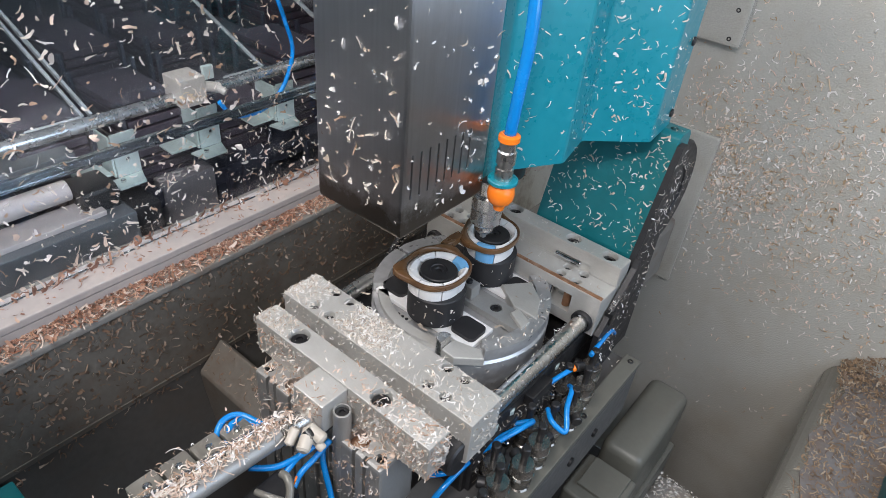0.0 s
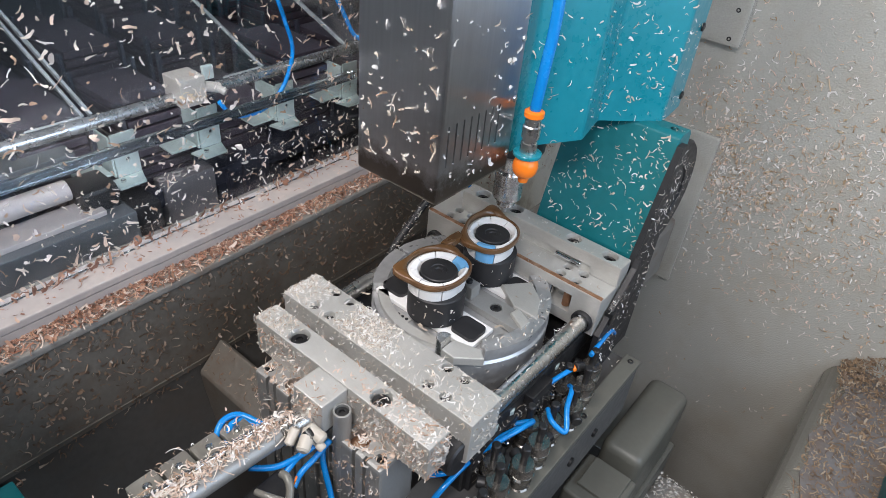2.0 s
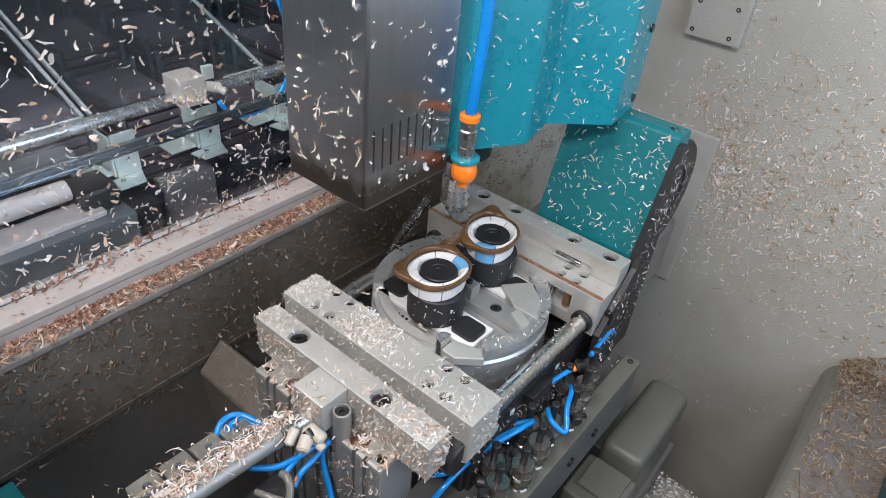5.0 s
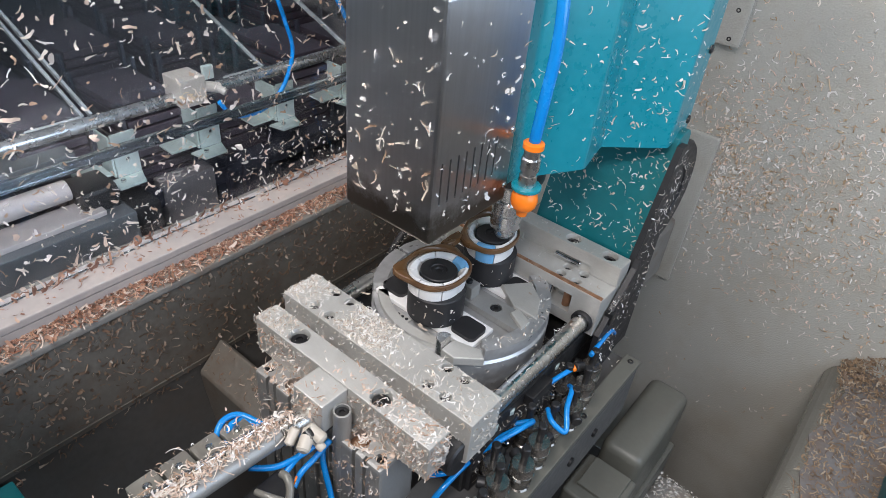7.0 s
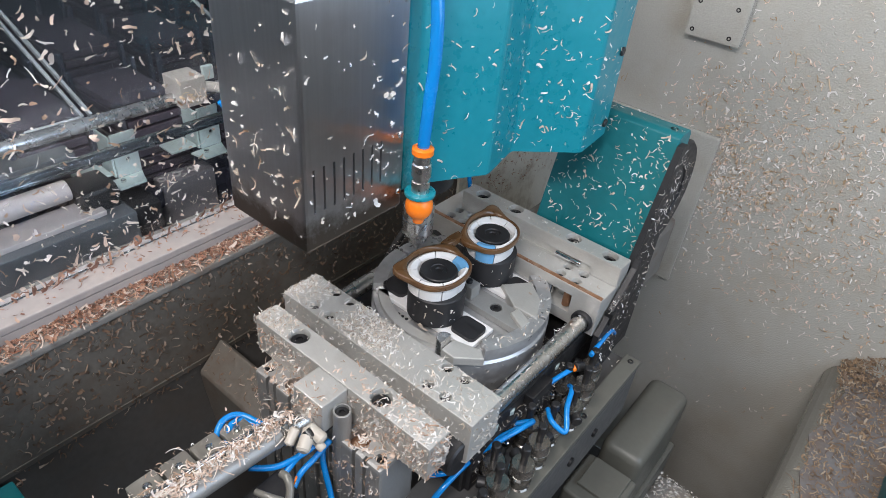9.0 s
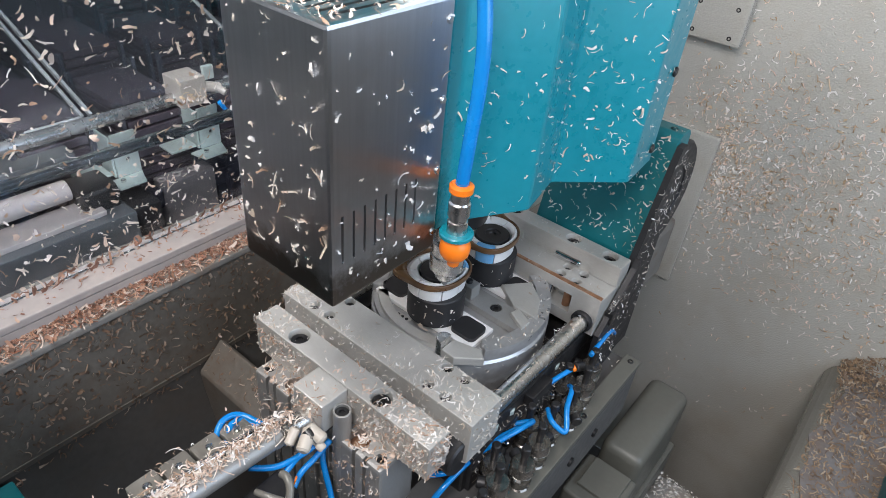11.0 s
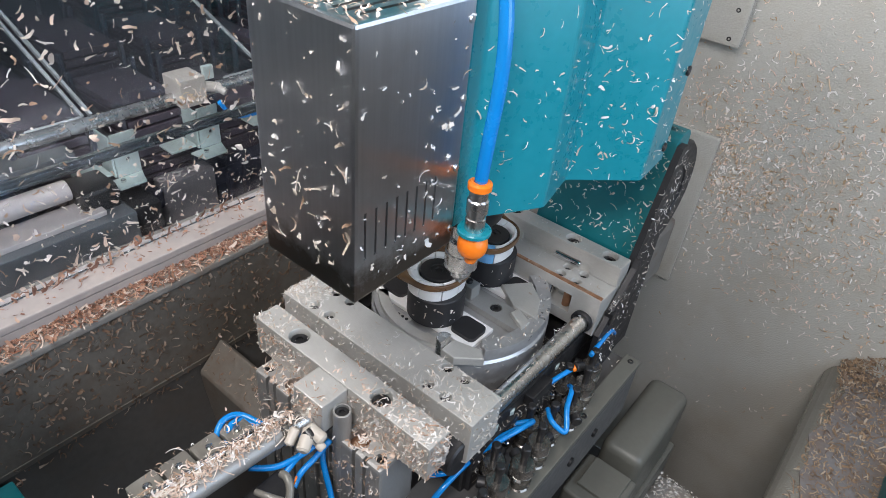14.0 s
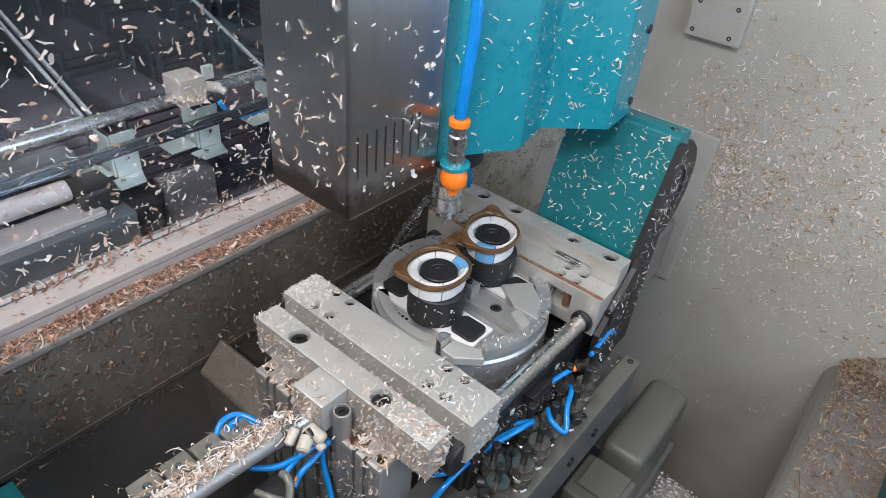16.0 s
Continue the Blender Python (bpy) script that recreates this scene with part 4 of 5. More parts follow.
def magazine():
    """What stands behind the window: guide rail, brackets, tray stacks, tubes and covers."""
    r = thing("guide_rail", (-262, 0, 20), "polished guide rod with a beige clamp block behind the window", "rail")
    part("rod", rod(B(), (-260, -600, 88), (-260, 420, 88), 5.2, 24), COLLET, r, "polished steel guide rod")
    part("clamp_block", box(B(), -272, -247, -80, -56, 83, 107, 1.2), BEIGE, r, "beige clamp block")
    sp = patch(40, (-246.8, -80, 84), (0, 24, 0), (0, 0, 13), (1, 0, 0))
    shavings("stuck_shaving", [sp], CHIP_WALL, "pinkish shavings stuck to the clamp block", r, length=(2.5, 6.0), width=(0.8, 1.8), curl=0.8)
    part("valve", rod(B(), (-252, -56, 96), (-248, -42, 92), 4.6, 20, 1), BEIGE, r, "beige air valve")
    part("valve_tip", rod(B(), (-248, -46, 94), (-241, -42, 90), 3.2, 16), BEIGE, r)
    part("lever", box(B(), -256, -252, -54, -44, 100, 112, 1), PLATED, r)
    part("cross_bar", box(B(), -232, -224, -600, 95, 73, 80, 0.8), ACRYLIC, r, "clear acrylic bar")
    part("cross_rail", box(B(), -238, -233, -600, 95, 70, 76, 0.8), HOUSING, r)
    # white roller and anodised rail
    c = thing("conveyor", (-290, -330, -120), "white roller and grey anodised rail of a tray conveyor", "conveyor")
    part("roller", rod(B(), (-300, -600, 17), (-300, -166, 17), 9, 28), STRIP, c, "white roller")
    part("bearing", box(B(), -316, -280, -164, -132, -8, 19, 4), BLACK, c, "black bearing block")
    part("rail", cut(box(B(), -300, -262, -600, -130, -110, -2, 1), box(B(), -264, -258, -610, -120, -40, -34, 0)), RAIL_GREY, c, "grey anodised rail")
    part("top_lip", box(B(), -300, -272, -600, -150, -1.8, 3, 0.6), STRIP, c, "white painted rail lip")
    part("upper_rail", box(B(), -340, -306, -600, -150, 30, 44, 1), RAIL_GREY, c, "grey upper rail")
    part("post", box(B(), -304, -268, -130, -104, -110, -5, 1.5), BLACK, c, "black rail post")
    # brackets, one for each tray stack
    proto = None
    for y in (-100, -16, 77, 170, 263):
        if proto is None:
            proto = thing("tray_bracket", (-300, y, 11), "zinc-plated angle bracket holding a tray stack", "bracket", "tray brackets")
            bm = cut(box(B(), -302, -300, y - 22, y, 11, 52, 0.3), turned(B(), [(2, -5), (2, 5)], (-301, y - 10, 26), (1, 0, 0), 16))
            part("upright", bm, PLATED, proto)
            part("foot", prism(B(), [(-300, y - 34), (-282, y - 30), (-282, y - 6), (-300, y)], 9, 11, 0.3), PLATED, proto)
            part("web", box(B(), -334, -302.2, y - 24, y - 22, 11, 50, 0.3), PLATED, proto)
            part("rear_foot", box(B(), -334, -302, y - 52, y - 26, 14, 16, 0.3), PLATED, proto)
            part("bolt", turned(B(), [(2.4, 11), (2.4, 13), (1.6, 13.6)], (-292, y - 22, 0), seg=12), CHROME, proto)
        else:
            copy_thing(proto, Matrix.Translation((-0.3, y * 0.001, 0.011)))
    # tray stacks of three heights
    protos = {}
    for row in range(3):
        for col in range(7):
            n = (9, 6, 8)[(row + 2 * col) % 3]
            m = (-0.318 - 0.14 * row, (-158 + 93 * col + 14 * row) * 0.001, -0.021)
            if n not in protos:
                x, y, z = m[0] * 1000, m[1] * 1000, -21
                st = protos[n] = thing("tray_stack", (x, y, z), "dark maroon stack of trays in a steel magazine", "tray stack", "tray stacks")
                for i in range(n):
                    part("tray", box(B(), x - 104, x - 6, y - 28, y + 28, z + i * 10, z + i * 10 + 7.6, 1.0), TRAY, st)
                    if i == n - 1:
                        continue
                    part("spacer", box(B(), x - 98, x - 12, y - 24, y + 24, z + i * 10 + 7.6, z + i * 10 + 10, 0), HOUSING, st)
                for sx in (-8, -100):
                    part("guide_post", box(B(), x + sx - 3, x + sx + 3, y + 30, y + 34, z, z + 86, 0.6), HOUSING, st, "dark guide post")
                    part("guide_post", box(B(), x + sx - 3, x + sx + 3, y - 34, y - 30, z, z + 86, 0.6), HOUSING, st, "dark guide post")
            else:
                copy_thing(protos[n], Matrix.Translation(m))
    # dark housings below
    h = thing("magazine_base", (-340, 100, -300), "dark housing under the tray magazine", "housing")
    part("deck", box(B(), -800, -306, -600, 460, -40, -21, 2), HOUSING, h)
    part("front", box(B(), -420, -322, -103, 460, -300, -41, 2), HOUSING, h)
    part("panel", box(B(), -321.5, -302, -82, -27, -100, -14, 1), PANEL_GREY, h, "mauve-grey panel")
    part("panel", box(B(), -321.5, -308, -22, 60, -110, -30, 1), HOUSING, h)
    for y in (-12, 8, 34, 92):
        part("rib", box(B(), -308, -301, y, y + 5, -110, -24, 0.8), HOUSING, h)
    for i in range(3):
        part("ring_nut", cut(turned(B(), [(4.2, -13.8), (4.2, -12.6)], (-312, -78 + 16 * i, 0), seg=20), turned(B(), [(2.8, -20), (2.8, -5)], (-312, -78 + 16 * i, 0), seg=20)), STRIP, h)
    # clear covers
    for y0, y1, label in ((-700, -138, "clear acrylic cover sheet with bright edges"), (-133, 41, "clear acrylic cover sheet with bright edges"), (150, 300, "clear acrylic cover sheet with bright edges")):
        m = Matrix.Translation((-300, 0, 74)) @ Matrix.Rotation(math.radians(20), 4, "Y")
        sh = thing("cover_sheet", (-300, (y0 + y1) / 2, 70), label, "cover", "clear covers")
        bm = box(B(), -300, 0, y0, y1, -1.2, 1.2, 0.3)
        bmesh.ops.transform(bm, matrix=m, verts=bm.verts)
        part("sheet", bm, ACRYLIC, sh).visible_shadow = False
        for ey in (y0 + 1, y1 - 1):
            bm = box(B(), -300, 0, ey - 1.3, ey + 1.3, -1.6, 2.6, 0.4)
            bmesh.ops.transform(bm, matrix=m, verts=bm.verts)
            part("edge", bm, EDGE, sh, "bright polished edge")
        bm = box(B(), -1.2, 1.2, max(y0 + 2.4, y1 - 46), y1 - 2.4, -1.4, 2.2, 0.4)
        bmesh.ops.transform(bm, matrix=m, verts=bm.verts)
        part("edge", bm, EDGE, sh, "bright polished edge")
    for pts in (((-240, -50, 84), (-240, -38, 68), (-240, -14, 63.5), (-240, 6, 70), (-240, 22, 86), (-240, 31, 112), (-240, 24, 140), (-240, 16, 165), (-250, 8, 220)),
                ((-214, 101, 1), (-214, 97, 30), (-214, 99, 70), (-215, 98, 108), (-215, 82, 124), (-215, 66, 152), (-216, 40, 190))):
        single("air_tube", tube(B(), [(x, y, z) for x, y, z in pts], 2.0), BLUE_TUBE, "thin blue pneumatic tube behind the window", "tube", "pneumatic tubes")


def surroundings():
    single("hall_floor", box(B(), -1500, -420.5, -900, 900, -330, -301, 0), DARK, "dark workshop floor", "floor", kind="structure")
    single("backdrop", box(B(), -1520, -1500.5, -900, 900, -330, 700, 0), DARK, "dim far side of the workshop", "backdrop", kind="structure")
    single("magazine_floor", box(B(), -1400, -801, -800, 800, -60, -40, 2), HOUSING, "dark deck behind the tray magazine", "deck", kind="structure")


chamber()
vise()
turntable()
chucks()
spectacle_frame()
clamp_unit()
air_cylinder()
bracket()
valve_bank()
window()
magazine()
surroundings()
HEAD = head()

# pneumatic tubes round the vise
for pts in (((-9.5, -224, -30), (-22.5, -218, -24), (-31, -207, -18), (-29, -195, -19), (-13.5, -187, -24), (2, -180, -29)),
            ((-4.5, -219, -30), (-17.5, -213, -24), (-26, -203, -19), (-24, -194, -22), (-12, -189, -26)),
            ((16, -166, -28), (14, -178, -33), (13, -189, -39), (14, -204, -50), (14, -216, -90)),
            ((18, -160, -36), (19, -174, -40), (19, -188, -46), (24, -202, -62), (26, -212, -110)),
            ((-3, -209, -36), (7, -198, -37), (12, -187, -36), (15, -176, -34), (15, -168, -34)),
            ((6, -153.5, -45), (13, -162.5, -58), (26, -168, -78), (44, -176, -104))):
    air_tube(pts)
for pts in (
            ((72, -122, -62), (84, -109, -58), (90, -84, -56), (101, -50, -52), (102, -36, -56), (92, -42, -62), (80, -52, -66)),
            ((80, -140, -90), (86, -122, -64), (88, -96, -58), (92, -70, -55), (98, -48, -56)),
            ((90, -12, -52), (95, 8, -49), (99, 24, -48)),
            ((104, 14, -56), (111, 2, -46), (116, -12, -50), (124, -24, -60), (113, -27, -55), (104, -18, -56)),
            ((103, 46, -46), (102, 62, -45), (101, 84, -46), (100, 100, -60))):
    air_tube(pts)
fit = thing("tube_collar", (99, 24, -50), "orange push-in collar on a black fitting", "fitting")
part("collar", rod(B(), (98.6, 23, -48), (99.6, 26, -47.4), 3.2, 18, 0.6), ORANGE, fit)
part("body", rod(B(), (99.6, 26, -47.4), (102, 36, -52), 4.0, 18, 0.8), BLACK, fit)
single("black_cable", tube(B(), [(-93, 66, 6), (-95, 44, -12), (-97, 22, -34), (-99, 2, -70), (-99, -10, -120)], 3.6), BLACK, "black cable dusted with shavings behind the vise", "cable")
shavings("shaving", [([Vector((-93 + rng.normal(0, 2.5), y, 6 - (66 - y) * 0.85 + rng.normal(0, 2.5) + 3)) for y in rng.uniform(8, 66, 90)], [(0.4, -0.3, 0.8)] * 90)], CHIP_PALE, "pale shavings clinging to the black cable", length=(1.5, 4), width=(0.3, 0.8), curl=1.2)
air_tube(((-84, 150, -60), (-87, 128, -20), (-88, 118, 14), (-92, 122, 40), (-96, 140, 52)))

# shavings lying about
pale = dict(length=(2.0, 6.5), width=(0.35, 0.9), curl=1.05)
fuzz = dict(length=(1.6, 4.4), width=(0.5, 1.0), curl=1.0, lift=0.35, lean=0.3)
shavings("shaving", [patch(330, (-86, -110, 0), (32, 0, 0), (0, 31, 0), (0, 0, 1), lambda a, b: 1 - 0.75 * a), patch(260, (-87, -110.5, -36), (0, 31, 0), (0, 0, 36), (-1, 0, 0), lambda a, b: 0.3 + b),
                     patch(330, (-86, -111.2, -37), (181, 0, 0), (0, 0, 36), (0, -1, 0), lambda a, b: 0.35 + 0.65 * b * (1 - 0.4 * a)), patch(130, (95.4, -110, -36), (0, 31, 0), (0, 0, 35), (1, 0, 0))],
         CHIP_PALE, "fine pale shavings crusted round the ends of the front jaw", **fuzz)
shavings("shaving", [patch(150, (4, -110, 0), (90, 0, 0), (0, 31, 0), (0, 0, 1), lambda a, b: 0.2 + 0.8 * a * (1 - 0.6 * b)), patch(80, (40, -110, 0), (54, 0, 0), (0, 31, 0), (0, 0, 1)),
                     patch(90, (-50, -110, 0), (140, 0, 0), (0, 6, 0), (0, 0, 1)), patch(18, (-50, -108, 0), (60, 0, 0), (0, 28, 0), (0, 0, 1))],
         CHIP_PALE, "pale curled shavings lying on the front jaw", **pale)
shavings("shaving", [patch(420, (-78, -122.6, -21), (160, 0, 0), (0, 11, 0), (0, 0, 1)), patch(140, (-79, -122.6, -30), (165, 0, 0), (0, 0, 29), (0, 1, 0))],
         CHIP_MIX, "shavings packed into the gap between jaw and clamp bar", length=(2.0, 5.5), width=(0.6, 1.3), curl=1.0, lift=0.8, lean=0.5)
shavings("shaving", [patch(60, (-79, -142, 0), (30, 0, 0), (0, 19, 0), (0, 0, 1), lambda a, b: 1 - 0.8 * b), patch(150, (34, -142, 0), (52, 0, 0), (0, 19, 0), (0, 0, 1), lambda a, b: 0.15 + 0.85 * a * (1 - 0.5 * b)),
                     patch(260, (-79.6, -142, -30), (0, 19, 0), (0, 0, 29), (-1, 0, 0)), patch(210, (16, -142.8, -30), (70, 0, 0), (0, 0, 29), (0, -1, 0), lambda a, b: a), patch(170, (-79, -142.8, -30), (64, 0, 0), (0, 0, 29), (0, -1, 0))],
         CHIP_PALE, "thick crust of fine pale shavings on the clamp bar", **fuzz)
shavings("shaving", [patch(120, (-79, -142, 0), (165, 0, 0), (0, 19, 0), (0, 0, 1), lambda a, b: 0.15 + max(0, a - 0.35)), patch(150, (-79, -142.8, -30), (64, 0, 0), (0, 0, 29), (0, -1, 0)),
                     patch(260, (16, -142.8, -30), (70, 0, 0), (0, 0, 29), (0, -1, 0)), patch(110, (87.3, -142, -30), (0, 19, 0), (0, 0, 29), (1, 0, 0)),
                     patch(16, (-11, -165, 0), (28, 0, 0), (0, 22, 0), (0, 0, 1)), patch(90, (-11, -165.6, -25), (28, 0, 0), (0, 0, 25), (0, -1, 0))],
         CHIP_MIX, "pale and pinkish shavings caked on the clamp bar", length=(2.0, 6.0), width=(0.6, 1.5), curl=1.0)
shavings("shaving", [patch(70, (78, -96, -51.6), (14, 0, 0), (0, 126, 0), (0, 0, 1)), patch(130, (92.3, -96, -88), (0, 126, 0), (0, 0, 36), (1, 0, 0), lambda a, b: 0.3 + 0.7 * b), patch(110, (101.2, 60, -80), (0, 44, 0), (0, 0, 80), (1, 0, 0)),
                     patch(90, (62, -158, -89.6), (60, 0, 0), (0, 260, 0), (0, 0, 1))],
         CHIP_PALE, "pale shavings caught on the black manifold and cable guard", length=(1.8, 5.0), width=(0.5, 1.2), curl=1.0)
shavings("shaving", [patch(330, (-63, -158.4, -130), (125, 0, 0), (0, 0, 96), (0, -1, 0), lambda a, b: 0.2 + b), patch(150, (-64.6, -158, -110), (0, 34, 0), (0, 0, 78), (-1, 0, 0)), patch(260, (-62, -157, -31), (124, 0, 0), (0, 14, 0), (0, 0, 1))],
         CHIP_MIX, "mixed shavings clinging to the cylinder bodies", length=(2.2, 6.5), width=(0.6, 1.5), curl=0.9)
shavings("shaving", [([Vector((-2 + rng.normal(0, 4), y, -13 + (-180 - y) * 0.09 + rng.normal(0, 1.2))) for y in rng.uniform(-288, -174, 900)], [(0, 0, 1)] * 900)],
         CHIP_MIX, "pinkish shavings piled along the air cylinder", length=(2.4, 6), width=(0.5, 1.2), curl=1.0, lift=0.4, lean=0.4)
shavings("shaving", [([Vector((-20 + rng.normal(0, 7), y, -17.5 + (-203 - y) * 0.08)) for y in rng.uniform(-290, -196, 60)], [(0, 0, 1)] * 60)],
         CHIP_MIX, "shavings on the grey manifold blocks", **pale)


def round_spots(n, r0, r1, z, keep=lambda x, y: True):
    out = []
    while len(out) < n:
        a, r = rng.uniform(0, 6.283), math.sqrt(rng.uniform(r0 * r0, r1 * r1))
        if keep(r * math.cos(a), r * math.sin(a)):
            out.append(Vector((r * math.cos(a), r * math.sin(a), z)))
    return out, [(0, 0, 1)] * n


shavings("shaving", [round_spots(70, 20, 60, -14.8), round_spots(60, 62, 72, -7.8, lambda x, y: -40 < math.degrees(math.atan2(y, x)) < 60),
                     ([Vector((73.3 * math.cos(t), 73.3 * math.sin(t), h)) for t, h in zip(rng.uniform(-1.3, 0.7, 60), rng.uniform(-50, -20, 60))], [(math.cos(t), math.sin(t), 0) for t in rng.uniform(-1.3, 0.7, 60)])],
         CHIP_PALE, "a few pale shavings on the turntable", length=(1.6, 5), width=(0.4, 1.1), curl=0.9)
shavings("shaving", [([Vector((22.4 * math.cos(t), 34 * s + 22.4 * math.sin(t), h)) for t, h in zip(tt, rng.uniform(-9, 11, 13))], [(math.cos(t), math.sin(t), 0) for t in tt])
                     for s, tt in ((-1, rng.uniform(-2.4, 0.6, 13)), (1, rng.uniform(-2.0, 0.6, 13)))], CHIP_PALE, "pale shavings stuck to the black chucks", length=(1.4, 4.5), width=(0.6, 1.3), curl=0.6, lift=0.1, lean=0.1)
shavings("shaving", [patch(80, (-66, 81, 19.7), (160, 0, 0), (0, 16, 0), (0, 0, 1)), patch(60, (-86, 58, 0.3), (180, 0, 0), (0, 22, 0), (0, 0, 1)), patch(40, (95.5, 58, -36), (0, 52, 0), (0, 0, 35), (1, 0, 0)),
                     patch(60, (78, -78, -20), (12, 0, 0), (0, 132, 0), (0, 0, 1))],
         CHIP_PALE, "sparse pale shavings on the rear bar and rod", length=(1.4, 4.0), width=(0.3, 0.8), curl=0.9)
shavings("shaving", [patch(230, (-4, 113, 14), (93, 0, 0), (0, 28, 98), (0, -0.96, 0.28), lambda a, b: 0.35 + 0.65 * a), patch(30, (-4, 146, 115), (93, 0, 0), (0, 14, 0), (0, 0, 1)),
                     patch(120, (96.4, 106, -70), (0, 40, 0), (0, 0, 170), (1, 0, 0), lambda a, b: 1.0 if a * 40 > (b * 170 - 78) * 0.33 else 0), patch(60, (83, 140, -10), (0, 95, 0), (0, 0, 95), (1, 0, 0), lambda a, b: 1.0 if (a * 95 - 47) ** 2 + (b * 95 - 47) ** 2 < 2300 else 0),
                     patch(36, (99.5, 100, 30), (0, 60, 0), (0, 0, 80), (1, 0, 0), lambda a, b: 1.0 if (a * 60 - 33) ** 2 + (b * 80 - 40) ** 2 < 1500 else 0)],
         CHIP_PALE, "pale curled shavings on the teal guard", length=(1.8, 6.5), width=(0.4, 1.1), curl=1.0, lift=0.3)
shavings("shaving", [patch(2300, (-181, -330, -9.4), (18, 0, 0), (0, 420, 0), (0, 0, 1), lambda a, b: 1 - 0.55 * a)], CHIP_TAN, "tan and brown shavings heaped along the ledge", length=(2.5, 8), width=(0.6, 1.7), curl=0.7, lift=1.0, lean=0.5)
shavings("shaving", [patch(260, (-203, -330, 4.7), (21, 0, 0), (0, 414, 0), (0, 0, 1), lambda a, b: 1 - 0.7 * a)], CHIP_TAN, "tan shavings on the white sill", length=(1.6, 5), width=(0.5, 1.3), curl=0.6, lift=0.3)
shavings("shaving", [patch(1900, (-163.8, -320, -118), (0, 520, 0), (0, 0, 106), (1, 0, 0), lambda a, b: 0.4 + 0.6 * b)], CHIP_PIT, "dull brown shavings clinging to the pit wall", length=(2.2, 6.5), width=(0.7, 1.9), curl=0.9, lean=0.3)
shavings("shaving", [patch(2600, (-10, 461.4, -420), (400, 0, 0), (0, 0, 700), (0, -1, 0), lambda a, b: max(0.04, math.exp(-((b - 0.52 - 0.2 * (0.5 - a)) / 0.16) ** 2 - ((a - 0.45) / 0.4) ** 2) + 0.12 * (b > 0.3)))],
         CHIP_WALL, "small brown shavings stuck to the back wall", length=(3.0, 8.0), width=(0.7, 1.7), curl=1.1, lift=0.2, lean=0.12)
shavings("shaving", [patch(1300, (-40, 461.2, -220), (290, 0, 0), (0, 0, 330), (0, -1, 0), lambda a, b: math.exp(-((a - 0.40 + 0.35 * (b - 0.5)) / 0.22) ** 2 - ((b - 0.52) / 0.24) ** 2) + 0.05)],
         CHIP_WALL, "pinkish and tan shavings crusted on the back wall", length=(2.5, 7.5), width=(0.9, 2.2), curl=1.0, lift=0.25, lean=0.2)
shavings("shaving", [patch(460, (-160.2, 210, -118), (0, 245, 0), (0, 0, 98), (1, 0, 0))], CHIP_TAN, "brown shavings stuck to the lightened side sheet", length=(2, 6), width=(0.5, 1.3), curl=0.9)
shavings("shaving", [patch(3400, (284, 60, -230.8), (130, 0, 0), (0, 400, 0), (0, 0, 1), lambda a, b: 0.35 + 0.65 * b)], CHIP_LEDGE, "brown shavings strewn over the side ledge", length=(3, 9), width=(0.6, 1.7), curl=0.8, lift=0.6, lean=0.4)
shavings("shaving", [([Vector((x, y, -229 + 34 * max(0, 1 - (461 - y) / 45) * min(1, max(0, (x - 285) / 40)))) for x, y in zip(rng.uniform(282, 420, 900), 461 - 50 * rng.random(900) ** 1.6)], [(0, -0.6, 0.8)] * 900)],
         CHIP_LEDGE, "brown shavings banked up against the back wall", length=(3, 9), width=(0.8, 2.0), curl=0.8, lift=0.6, lean=0.5)
shavings("shaving", [patch(150, (-120, 461, -300), (140, 0, 0), (0, 0, 330), (0, -1, 0))], CHIP_WALL, "brown shavings on the wall behind the table", length=(3, 9), width=(0.6, 1.4), curl=0.9)


shavings("shaving", [patch(600, (172, 114, -299.7), (46, 0, 0), (0, 86, 0), (0, 0, 1))], CHIP_PALE, "pale shavings strewn over the low step", length=(1.6, 4.5), width=(0.5, 1.4), curl=0.9, lift=0.4, lean=0.4)
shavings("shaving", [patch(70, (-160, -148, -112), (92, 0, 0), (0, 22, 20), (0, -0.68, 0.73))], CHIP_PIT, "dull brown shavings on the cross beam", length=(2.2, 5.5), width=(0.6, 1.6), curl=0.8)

# the loose nest of shavings that the air jet blows off the jaw into the pit, tuft by tuft
NEST = []
for k in range(12):
    cx, cy = -27 + 9.5 * (k % 4) + 4 * (k // 4 % 2), -104 + 9.5 * (k // 4)
    spots = [Vector((cx + rng.normal(0, 6.5), min(-79.5, max(-110, cy + rng.normal(0, 3.6))), 0.3 + abs(rng.normal(0, 0.8)))) for _ in range(62)]
    NEST.append(shavings("shaving_tuft", [(spots, [(0, 0, 1)] * 62)], CHIP_PALE, "loose tuft of fine pale shavings on the front jaw", length=(1.8, 5.2), width=(0.5, 1.1), curl=1.0, lift=0.4, lean=0.35))
for k in range(3):
    spots = [Vector((-72 + 9 * k + rng.normal(0, 3.6), -133 + rng.uniform(-8.5, 9), 0.3 + abs(rng.normal(0, 0.6)))) for _ in range(36)]
    NEST.append(shavings("shaving_tuft", [(spots, [(0, 0, 1)] * 36)], CHIP_PALE, "loose tuft of fine pale shavings on the clamp bar", length=(1.8, 5.0), width=(0.5, 1.1), curl=1.0, lift=0.4, lean=0.35))


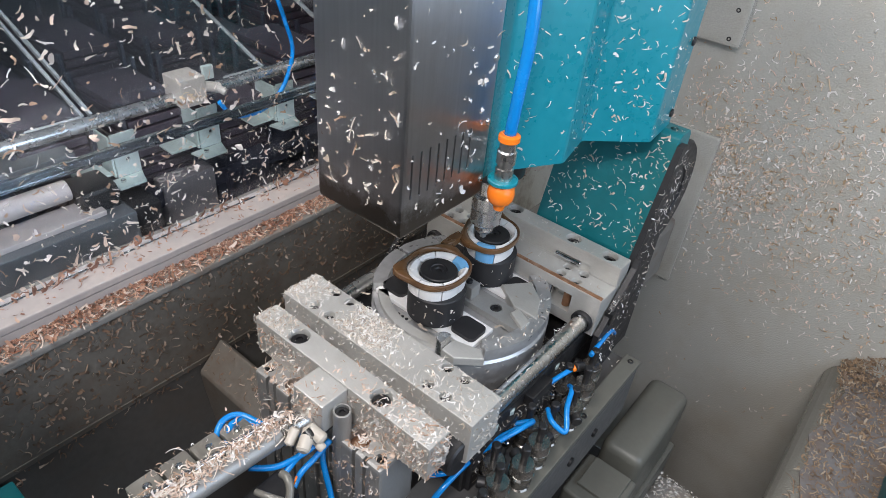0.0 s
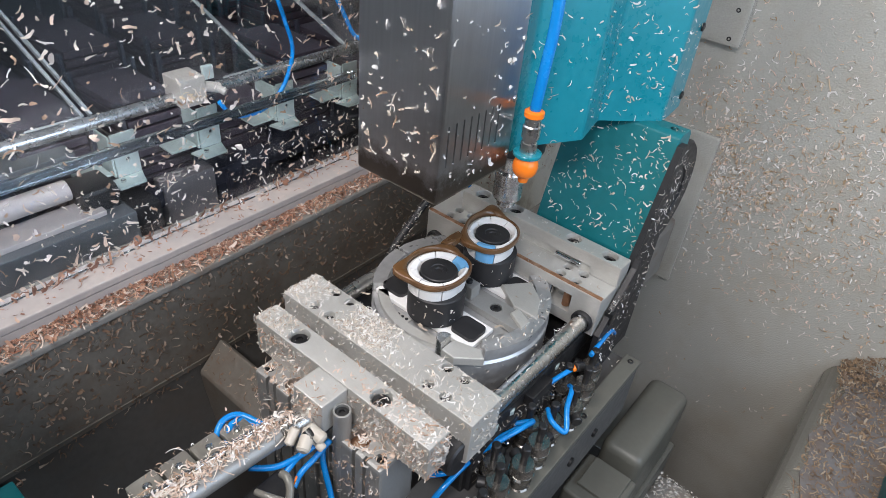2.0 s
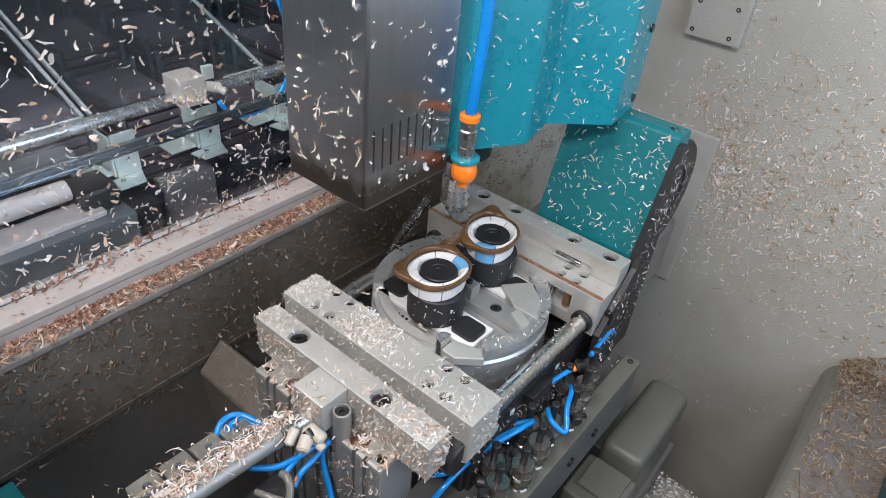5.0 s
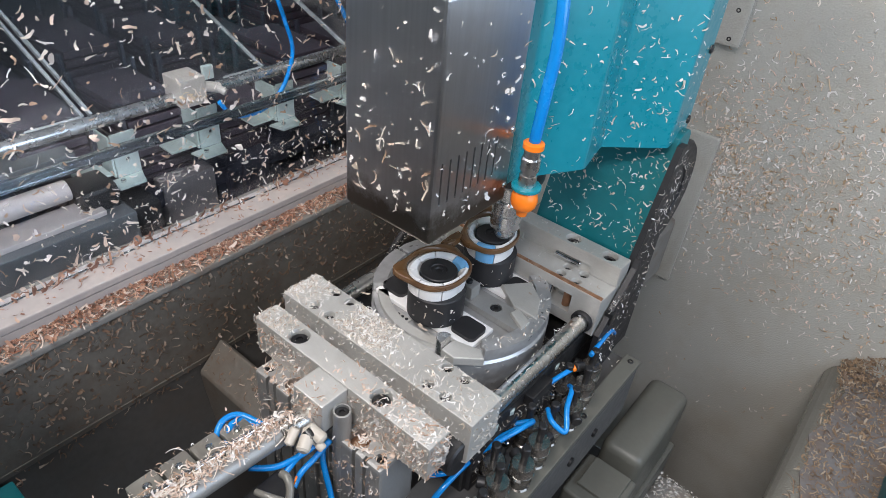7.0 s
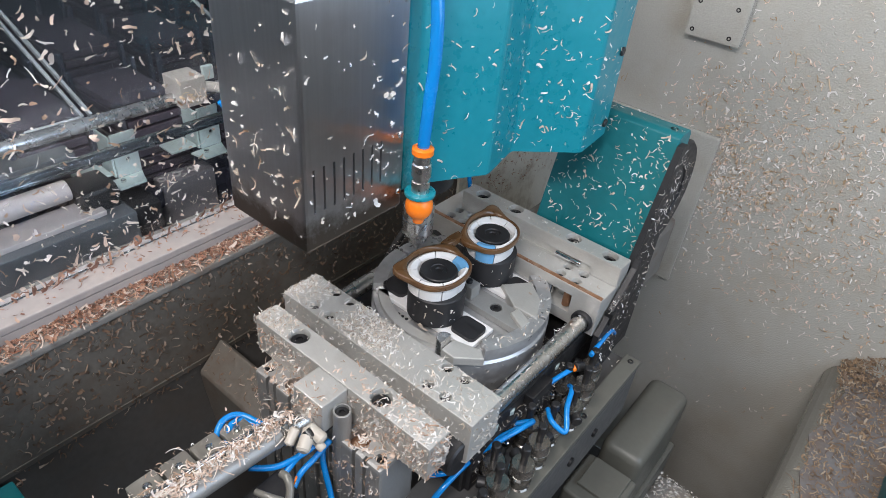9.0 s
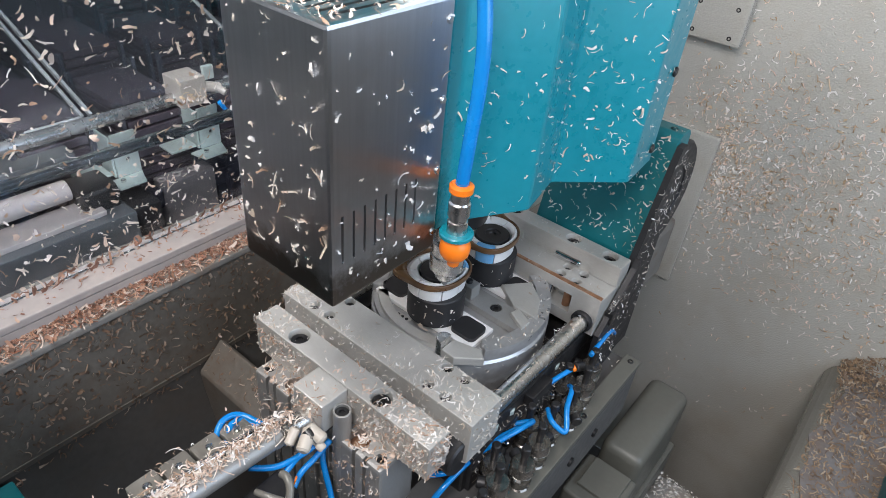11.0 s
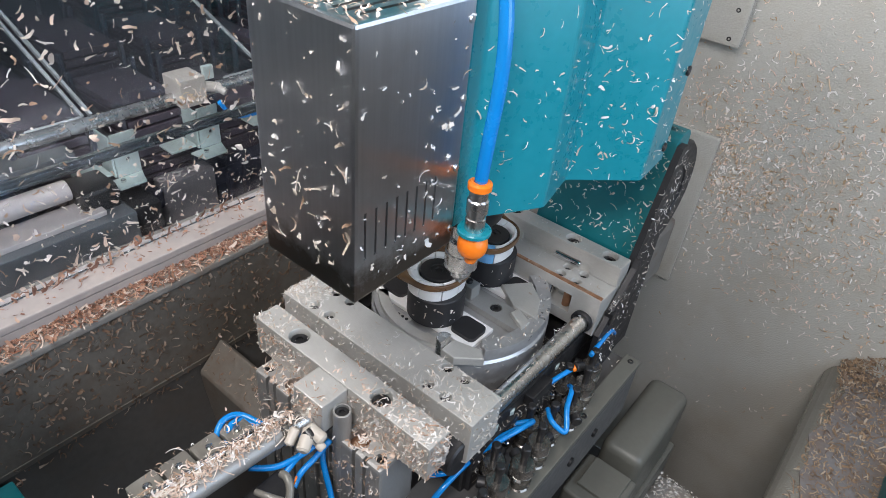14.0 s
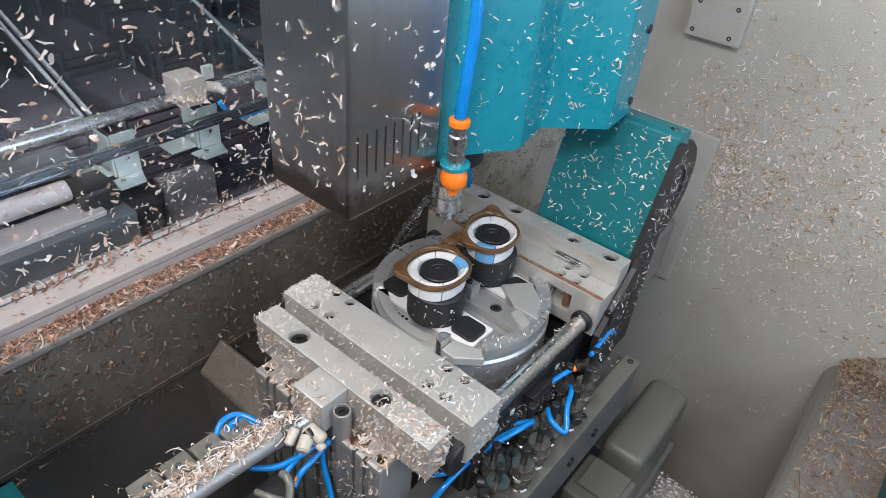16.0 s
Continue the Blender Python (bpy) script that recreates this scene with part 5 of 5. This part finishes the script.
# single shavings flung through the chamber by the cutter: start, places on the way, and the spot where each comes to lie
def loose_chip(size):
    bm = flakes([Vector((0, 0, 0))], [(0, 0, 1)], length=(size, size * 1.3), width=(size * 0.3, size * 0.4), curl=0.5)
    return single("flying_shaving", bm, CHIP_PALE, "single pale shaving flung through the chamber", "shaving", "flung shavings")


FLUNG = [(loose_chip(s), rows) for s, rows in (
    (6.0, ((2.7, 40, 20, -7), (3.0, 150, 190, 20), (3.2, 180, 330, 40), (3.5, 225, 440, -60), (3.9, 300, 440, -227))),
    (7.0, ((2.8, 52, -20, -7), (3.0, 170, 220, -80), (3.2, 230, 330, -120), (3.6, 320, 400, -227))),
    (5.0, ((3.1, 20, 66, 1), (3.4, 120, 200, 30), (3.8, 220, 420, -80), (4.1, 310, 420, -227))),
    (6.0, ((8.4, -50, -60, -10), (8.6, -110, -130, 10), (8.8, -125, -180, -150), (9.1, -130, -200, -500), (9.4, -130, -205, -636))),
    (9.0, ((11.0, 10, -60, -8), (11.3, 80, 60, 150), (11.5, 170, 250, 120), (11.8, 260, 400, -60), (12.2, 330, 420, -227))),
    (6.0, ((11.2, 40, 46, -6), (11.5, -90, -70, 20), (11.7, -120, -150, -60), (12.0, -130, -200, -636))),
    (5.0, ((15.2, 46, 30, -6), (15.5, 140, 130, -60), (15.7, 200, 240, -160), (15.95, 300, 300, -227))))]


def motions():
    rows = [(0.0, 24.6, -9.3, 2.2), (0.5, 40.8, 4.0, -0.6), (1.0, 39.8, 27.2, -1.2), (1.5, 23.6, 38.8, -0.2), (2.0, 14.5, 34.3, 1.6),
            (2.5, -5.7, 36.9, 2.4), (3.0, -2.2, 23.9, 0.2), (3.5, 0, 0, 0), (4.0, 6.1, -19.4, -0.4), (4.2, 2.3, -26.8, -0.8),
            (5.2, -12, 8, 1), (6.3, 15.3, 47.7, -0.6), (6.5, 27.4, 38.4, -2.7), (7.0, 34.7, 4.5, -3.7), (7.5, -7.7, -10.7, -5.0), (8.0, -3.1, -8.9, -4.7),
            (8.5, -4.4, -29.0, -4.8), (9.0, -10.7, -48.8, -7.0), (9.2, -11.1, -57.1, -7.2), (10.2, 8, -82, -4), (11.3, 44.5, -65.0, -0.2), (11.5, 44.9, -56.3, -0.5),
            (12.0, 37.2, -37.0, 2.5), (12.5, 15.6, -27.8, 3.8), (13.0, -5.0, -23.5, 0.6), (13.5, 23.9, -29.9, 3.7), (14.0, 44.2, -64.4, -0.8),
            (14.5, 18.5, -79.8, -0.6), (15.0, -1.8, -74.5, 1.2), (15.5, 3.9, -33.7, 0.3), (16.0, -5.9, -20.8, 5.0)]
    for k, ob in enumerate(NEST):
        p, t0 = ob.location.copy(), 9.55 + 0.055 * k
        side = 0.012 * math.sin(2.3 * k)
        path = [(0.0, 0, 0, 0, 0), (t0, 0, 0, 0, 0), (t0 + 0.2, -0.025, side, 0.022, 35), (t0 + 0.4, -0.5 * (p.x + 0.125), side * 2, 0.02, 80), (t0 + 0.6, -(p.x + 0.125), side * 3, -0.12, 130),
                (t0 + 0.85, -(p.x + 0.126), side * 3, -0.62 - p.z, 180), (16.0, -(p.x + 0.126), side * 3, -0.62 - p.z, 180)]
        walk(ob, [(t, pose(p.x + x, p.y + y, p.z + z, a * 0.3, a * 0.4, a)) for t, x, y, z, a in path])
    for ob, way in FLUNG:
        stops = [(0.0, *way[0][1:]), *way, (16.0, *way[-1][1:])]
        turns = [0, *range(len(way)), len(way) - 1]
        walk(ob, [(t, pose(x * 0.001, y * 0.001, z * 0.001, 40 * i, 25 * i, 60 * i)) for i, (t, x, y, z) in zip(turns, stops)])
    walk(HEAD, [(t, pose((REST[0] + x) * 0.001, (REST[1] + y) * 0.001, (REST[2] + z) * 0.001)) for t, x, y, z in rows])


motions()
